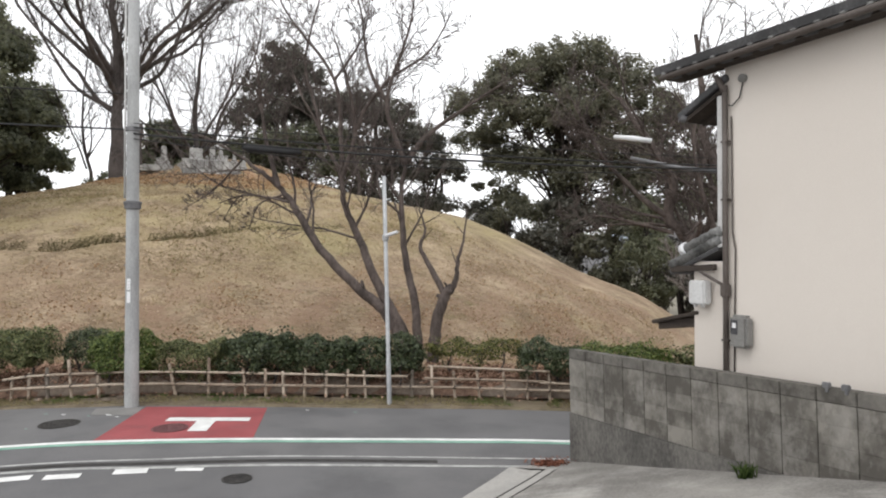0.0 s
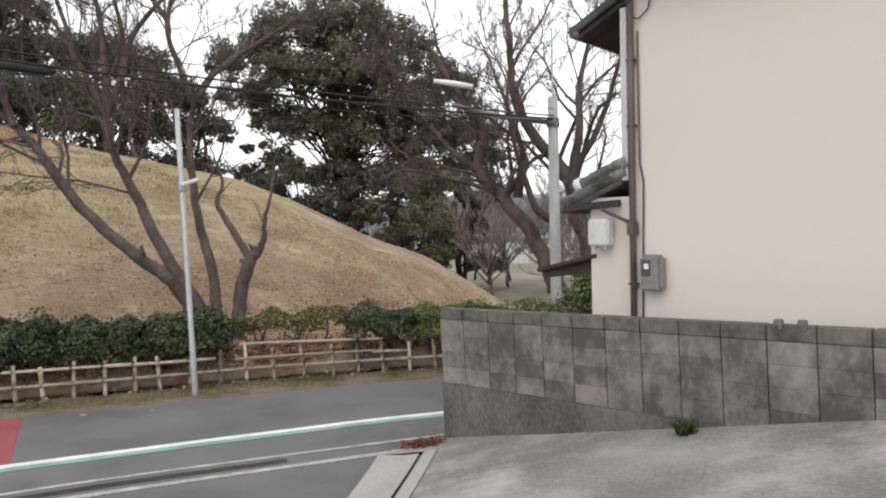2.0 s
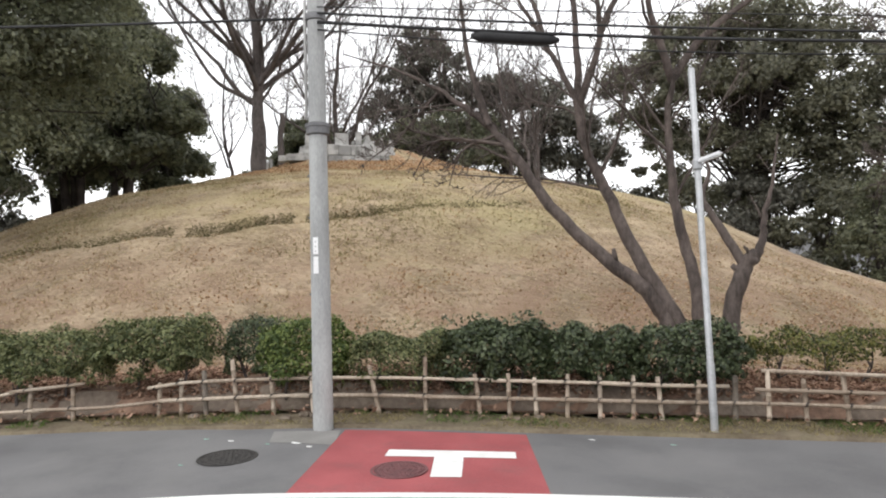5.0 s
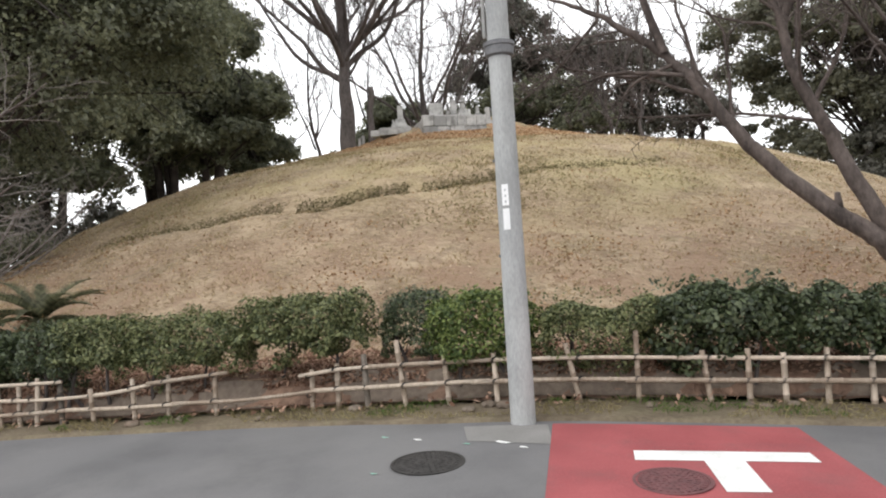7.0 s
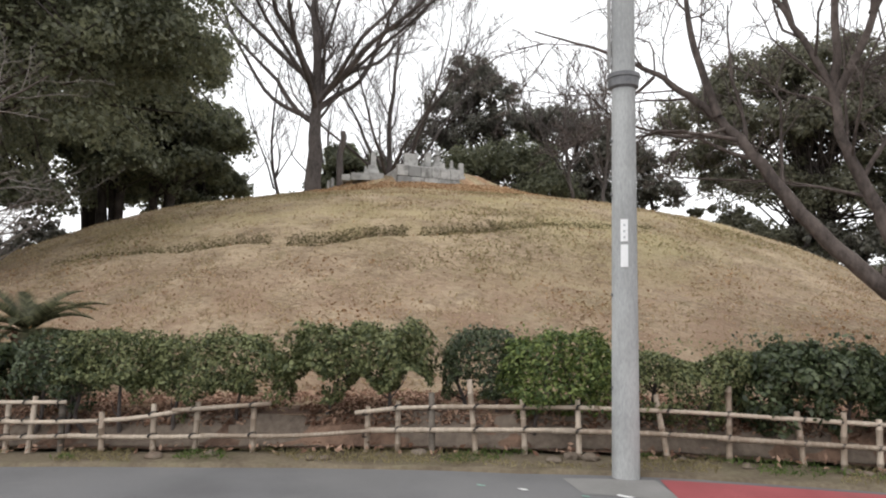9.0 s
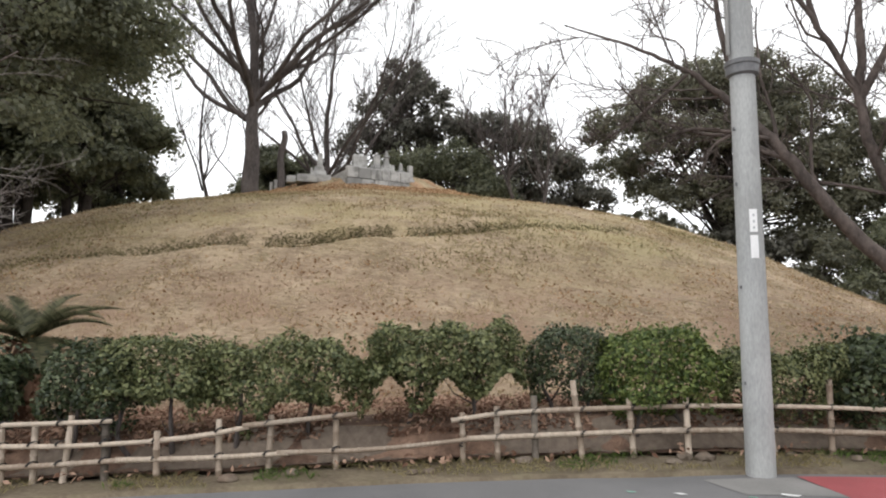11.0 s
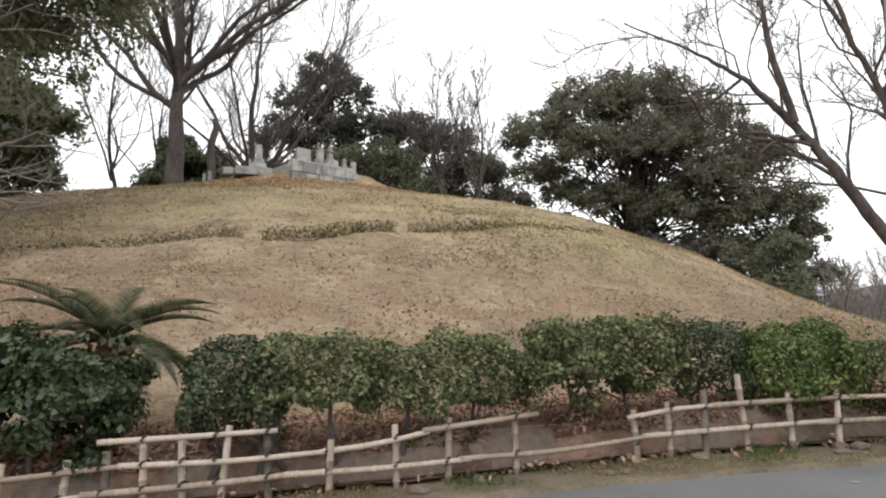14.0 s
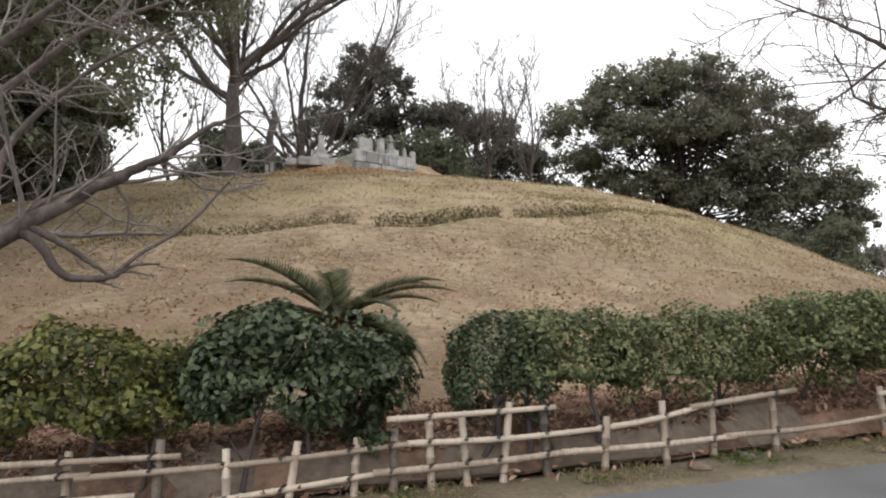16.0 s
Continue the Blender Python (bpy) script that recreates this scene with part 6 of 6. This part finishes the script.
gravestone(0.76, 0.5, [("plinth", 0.72, 0.5, 0.1, 1), ("slab", 0.66, 0.18, 0.58, 0.98)], "broad grey upright slab gravestone")
gravestone(1.3, 0.42, [("plinth", 0.26, 0.26, 0.12, 1), ("vase", 0.12, 0.12, 0.18, 1.2)], "low stone flower stand on a grave")
gravestone(1.62, 0.6, [("plinth", 0.42, 0.42, 0.2, 1), ("shaft", 0.27, 0.24, 0.62, 0.95)], "square grey pillar gravestone")
gravestone(2.02, 0.45, [("plinth", 0.56, 0.5, 0.18, 1), ("stage", 0.4, 0.38, 0.22, 0.9), ("shaft", 0.22, 0.22, 0.3, 0.85), ("cap", 0.34, 0.34, 0.1, 0.5), ("ring", 0.16, 0.16, 0.1, 1.1), ("finial", 0.11, 0.11, 0.14, 0.3)], "small tiered stone pagoda grave marker")
gravestone(2.32, 0.4, [("plinth", 0.26, 0.26, 0.12, 1), ("shaft", 0.14, 0.14, 0.26, 0.9)], "low grey stone grave marker")
gravestone(2.72, 0.4, [("plinth", 0.34, 0.3, 0.16, 1), ("shaft", 0.17, 0.16, 0.26, 0.9), ("head", 0.12, 0.12, 0.12, 0.6)], "low grey stone grave marker")
gravestone(3.25, 0.5, [("plinth", 0.34, 0.32, 0.4, 1), ("shaft", 0.24, 0.2, 0.62, 0.92)], "grey pillar gravestone at the plot's edge", 7.5)
LEFT = Matrix.Translation((-23.2, 26.75, 7.5)) @ Matrix.Rotation(radians(33), 4, "Z")
gravestone(0, 0, [("step", 1.5, 0.95, 0.34, 1), ("plinth", 0.72, 0.6, 0.22, 0.92, 0.18), ("stage", 0.46, 0.4, 0.22, 0.9, 0.22), ("shaft", 0.25, 0.25, 0.62, 0.88, 0.24)], "tall tapered grave pillar on stepped plinth", at=LEFT)
gravestone(0, 0, [("plinth", 0.16, 0.16, 0.1, 1), ("shaft", 0.11, 0.11, 0.34, 0.8)], "small stone marker on a grave step", at=LEFT @ Matrix.Translation((-0.12, 0.1, 0.34)))
gravestone(0, 0, [("block", 0.42, 0.4, 0.3, 0.95)], "low grey stone block beside a grave", at=LEFT @ Matrix.Translation((-1.0, 0.05, 0.02)))
gravestone(0, 0, [("stake", 0.12, 0.12, 0.6, 1)], "short stone boundary stake", at=Matrix.Translation((-24.95, 26.3, 7.15)))
gravestone(0, 0, [("stake", 0.1, 0.1, 0.5, 1)], "short stone boundary stake", at=Matrix.Translation((-25.2, 26.3, 7.15)))
# rusty leaf skirt below the graves
def skirt_lift(x, y):
    """Leaves heaped against the foot of the graves."""
    return 0.04 * max(0.0, 1 - (abs(x + 20.9) / 5.4) ** 2) * min(1.0, max(0.0, (y - 24.2 - 0.14 * abs(x + 21)) / 2.0))


sk_x = np.linspace(-26.4, -15.5, 70)
skirt = sheet("leaf_skirt", sk_x, lambda x: np.linspace(22.9 + 0.2 * abs(x + 21), 31.5 + 0.1 * (x + 21), 44),
              lambda x, y: turf_z(x, y) + 0.06 * noise.noise(Vector((x * 2, y * 2, 0))) - 0.04
              + skirt_lift(x, y), RUST_SKIRT)
tagged(skirt, "rust-brown fallen leaves below the graves", "leaf litter", kind="structure")

rg = np.random.default_rng(109)
lv = Soup()
cx, cy = rg.uniform(-26.3, -15.2, 14000), rg.uniform(23.0, 32.0, 14000)
ok = (cy > 23.1 + 0.2 * np.abs(cx + 21) + rg.uniform(0, 0.9, 14000)) & ((cy < 26.2 + 1.2 * np.maximum(cx + 21.3, 0)) | (cx > -18.4) | (cx < -24.2))
pts = np.array([(a, b, turf_z(a, b) + 0.05 + skirt_lift(a, b)) for a, b in zip(cx[ok].tolist(), cy[ok].tolist())])
lv.leaves(pts, np.tile([0, -0.7, 0.6], (len(pts), 1)), 0.1, rg, 0.45)
tagged(lv.make("rust_leaves", RUST_LEAF, smooth=False), "orange-brown fallen leaves and dry grass below the graves", "leaf litter", kind="stuff")

# ---- loose stuff on the mound ----
rg = np.random.default_rng(111)


def scatter(name, n, mat, size, rule, label, category, aspect=0.4, lift=0.02, upright=False, area=(-34, 3, 5.5, 28)):
    pts = []
    x0, x1, y0, y1 = area
    while len(pts) < n:
        cx, cy = rg.uniform(x0, x1, 4000), rg.uniform(y0, y1, 4000)
        cv = cy - fence_y(cx)
        ok = (cv > 0.5) & (mound_r(cx, cy) < 29)
        for x, y, v, h, luck in zip(cx[ok].tolist(), cy[ok].tolist(), cv[ok].tolist(), mound_z(cx[ok], cy[ok]).tolist(), rg.uniform(0, 1, int(ok.sum())).tolist()):
            if luck < rule(x, y, v, h):
                pts.append((x, y, v))
    p = np.array(pts[:n])
    c = np.stack([p[:, 0], p[:, 1], [turf_z(a, b) + lift for a, b in p[:, :2].tolist()]], 1)
    s = Soup()
    if upright:
        nr = rg.normal(0, 1, (n, 3)) * [1, 1, 0.15]
        s.leaves(c, nr, size, rg, aspect)
    else:
        s.leaves(c, np.tile([0, 0, 1.0], (n, 1)), size, rg, aspect)
    return tagged(s.make(name, mat, smooth=False), label, category, kind="stuff")


def patches(x, y, scale, cut):
    return max(0.0, min(1.0, (noise.noise(Vector((x * scale, y * scale, 7))) - cut) * 3))


scatter("fallen_leaves", 11000, DEAD_LEAF, 0.07, lambda x, y, v, h: 0.05 + 0.95 * patches(x, y, 0.55, 0.0) * (1 if h < 2.8 else 0.2), "scattered brown fallen leaves on the grass", "leaf litter", 0.55)
scatter("pale_leaves", 9000, LEAF_PALE, 0.08, lambda x, y, v, h: 0.04 + 0.96 * patches(x, y, 0.6, 0.05) * (1 if h < 2.6 else 0.15), "pale curled fallen leaves on the grass", "leaf litter", 0.5)
# tufts along the lip also paint in the shade under the ledge
scatter("lip_grass", 5500, SHADED_LIP_GRASS, 0.09, lambda x, y, v, h: max(0.0, 1 - abs(h - 2.99 - 0.103 * (x + 19.94) - 0.12 * noise.noise(Vector((x * 0.5, y * 0.5, 0)))) / 0.15) * (0.12 + 0.7 * math.exp(-((x + 15.2) / 2.6) ** 2)) * patches(x, y, 2.5, -0.5) if -23 < x < -9 and y < 24 else 0.0, "olive grass along the worn terrace lip, darkened for the ledge's shade", "grass", 0.2, 0.03, True, (-23, -9, 11, 22))
scatter("dry_tufts", 60000, GRASS_DRY, 0.1, lambda x, y, v, h: 0.25 + 0.75 * patches(x, y, 0.8, -0.1), "short dry tan grass tufts", "grass", 0.18, 0.035, True)
scatter("green_tufts", 5000, OLIVE_GRASS, 0.12, lambda x, y, v, h: patches(x, y, 0.3, 0.05) * (1 if 2.4 < h < 6 else 0.04), "sparse olive-green grass tufts", "grass", 0.22, 0.035, True)
ver = Soup()
n = 12000
vx = rg.uniform(-17, 5, n)
c = np.stack([vx, edge_y(vx) + (fence_y(vx) + 0.1 - edge_y(vx)) * rg.uniform(0, 1, n), np.zeros(n)], 1)
keep = np.array([noise.noise(Vector((a * 0.9, b, 5))) > -0.05 for a, b in c[:, :2]])
c = c[keep]
c[:, 2] = road_z(c[:, 0], c[:, 1]) + 0.065
ver.leaves(c, rg.normal(0, 1, c.shape) * [1, 1, 0.2], 0.07, rg, 0.14)
tagged(ver.make("verge_grass", OLIVE_GRASS, smooth=False), "patchy green and dry grass along the verge", "grass", kind="stuff")
gt = Soup()
n = 9000
vx = rg.uniform(-17, 5, n)
c = np.stack([vx, edge_y(vx) + (fence_y(vx) + 0.15 - edge_y(vx)) * rg.uniform(0.1, 1, n), np.zeros(n)], 1)
c = c[np.array([noise.noise(Vector((a * 1.1, b * 1.3, 15))) > 0.16 for a, b in c[:, :2]])]
c[:, 2] = road_z(c[:, 0], c[:, 1]) + 0.075
gt.leaves(c, rg.normal(0, 1, c.shape) * [1, 1, 0.2], 0.085, rg, 0.13)
tagged(gt.make("green_verge_grass", GRASS_GREEN, smooth=False), "tufts of green weeds along the fence foot", "grass", kind="stuff")
bl = Soup()
n = 30000
vx = rg.uniform(-18, 6, n)
c = np.stack([vx, fence_y(vx) + 0.3 + 1.7 * rg.uniform(0.0, 1, n) ** 1.3, np.zeros(n)], 1)
c[:350, 1] = fence_y(vx[:350]) + rg.uniform(-0.5, 0.0, 350)
heap = np.array([noise.noise(Vector((a * 1.6, b * 1.6, 3))) for a, b in c[:, :2]])
c = c[(heap > -0.25) | (np.arange(n) < 350)]
n = len(c)
c[:, 2] = [max(float(bank_z(a, b)), float(turf_z(a, b)), float(road_z(a, b))) + 0.05 + abs(rg.normal(0, 0.02)) for a, b in c[:, :2]]
bl.leaves(c, np.tile([0, -0.4, 1.0], (n, 1)), 0.075, rg, 0.45)
tagged(bl.make("bank_leaves", BANK_LEAF, smooth=False), "brown fallen leaves under the hedge", "leaf litter", kind="stuff")
for i in range(14):
    x = rg.uniform(-12, -4)
    y = float(edge_y(x) + (fence_y(x) - edge_y(x)) * rg.uniform(0.3, 0.9))
    bm = bmesh.new()
    bmesh.ops.create_icosphere(bm, subdivisions=2, radius=rg.uniform(0.04, 0.1))
    for v in bm.verts:
        v.co *= 1 + 0.25 * noise.noise(v.co * 18 + Vector((i, 0, 0)))
        v.co.z *= 0.5
    o = part("stone", bm, SOIL, None, smooth=False)
    o.location = (x, y, float(road_z(x, y)) + 0.05)
    tagged(o, "small weathered stone lying on the verge", "stone", "stones on the verge")

for i, (x, y, w) in enumerate(((-6.05, 8.3, 0.09), (-6.35, 8.12, 0.05), (-6.9, 8.05, 0.06), (-7.3, 8.0, 0.05), (-5.8, 8.25, 0.05), (-6.6, 7.1, 0.04), (-3.1, 10.3, 0.05), (-2.2, 10.6, 0.05))):
    ob = mesh_object("paint_speck", [(x + w * rg.uniform(0.6, 1.2) * math.cos(a), y + w * 0.5 * rg.uniform(0.5, 1.2) * math.sin(a), float(street_z(x, y)) + 0.007) for a in np.linspace(0, 2 * np.pi, 9)[:-1]], [tuple(range(8))], WHITE_PAINT if i % 2 == 0 else GREEN_PAINT)
    tagged(ob, "small splash of old paint on the asphalt", "paint speck", "paint specks on the road", "structure")

# ---- distance ----


def ridge(name, dist, base, height, a0, a1, seed, mat, label):
    verts, faces = [], []
    n = 160
    for i in range(n):
        a = radians(a0 + (a1 - a0) * i / (n - 1))
        h = height * (0.7 + 0.45 * noise.noise(Vector((i * 0.045, seed, 0))) + 0.10 * noise.noise(Vector((i * 0.4, seed, 1))) + 0.05 * noise.noise(Vector((i * 1.3, seed, 1))))
        for k, (q, z) in enumerate(((0, base), (0.02, base + h * 0.5), (0.06, base + h), (0.2, base))):
            verts.append((dist * (1 + q) * math.sin(a), dist * (1 + q) * math.cos(a), z))
    for i in range(n - 1):
        for k in range(3):
            p = i * 4 + k
            faces.append((p, p + 4, p + 5, p + 1))
    return tagged(mesh_object(name, verts, faces, mat), label, "hill", kind="structure")


ridge("backdrop", 330, -12, 42, -40, 100, 3.1, HILL, "brown-grey wooded hills in winter")
# the far ridge gets its haze from its colour alone
ridge("backdrop", 1100, -20, 80, -40, 100, 8.4, HILL_HAZE, "hills far away, distance haze painted as pale blue")
rg = np.random.default_rng(131)
for i in range(26):
    a = radians(rg.uniform(-2, 42))
    dist = rg.uniform(75, 190)
    x, y = dist * math.sin(a), dist * math.cos(a)
    w, d, h = rg.uniform(6, 12), rg.uniform(6, 9), rg.uniform(2.8, 5.5)
    o = empty("far_house", "small distant house with pale walls and grey roof", "house", "houses of the town below", at=pose(x, y, -4.2, 0, 0, rg.uniform(0, 90)))
    part("wall", box_bm((w, d, h), (0, 0, h / 2)), FAR_WALL, o)
    bm = bmesh.new()
    vs = [bm.verts.new(v) for v in ((-w / 2 - .4, -d / 2 - .4, h), (w / 2 + .4, -d / 2 - .4, h), (w / 2 + .4, d / 2 + .4, h), (-w / 2 - .4, d / 2 + .4, h), (-w / 2 - .4, 0, h + 1.7), (w / 2 + .4, 0, h + 1.7))]
    for f in ((0, 1, 5, 4), (2, 3, 4, 5), (0, 4, 3), (1, 2, 5), (0, 3, 2, 1)):
        bm.faces.new([vs[q] for q in f])
    part("roof", bm, FAR_ROOF, o)
    for k in range(3):
        part("window", box_bm((1.3, 0.06, 1.1), (-w / 3 + k * w / 3, -d / 2 - 0.02, h * 0.6)), FAR_WINDOW, o)
        part("window", box_bm((0.06, 1.1, 1.1), (-w / 2 - 0.02, (k - 1) * d / 3.4, h * 0.6)), FAR_WINDOW, o)
shed = empty("shed", "grey weathered shed half hidden beyond a grove", "shed", at=pose(-43.5, 11.0, 0.0, 0, 0, 60))
part("wall", box_bm((5, 4, 3.2), (0, 0, 1.6)), FAR_ROOF, shed)
part("roof", box_bm((5.6, 4.6, 0.15), (0, 0, 3.3), 0, Matrix.Rotation(radians(8), 4, "X")), FAR_ROOF, shed)
for i, (x, y, h) in enumerate(((4.5, 40, 6.5), (8.5, 44, 7.5), (12, 42, 6), (1.5, 52, 7), (15, 50, 7), (7, 58, 7.5), (20, 46, 6.5), (6.2, 49, 7), (10.5, 52, 7.5), (4.0, 60, 8), (13, 60, 8), (18, 58, 8), (9.5, 37, 5.5))):
    spreading(x, y, -2.4, h, 0.14, 140 + i, "small leafless tree on lower ground", mat=BARK_GREY, levels=2, fan=7, density=1.2, fork=0.25, wide=0.45, twig=TWIG_PALE, fine=0.016)
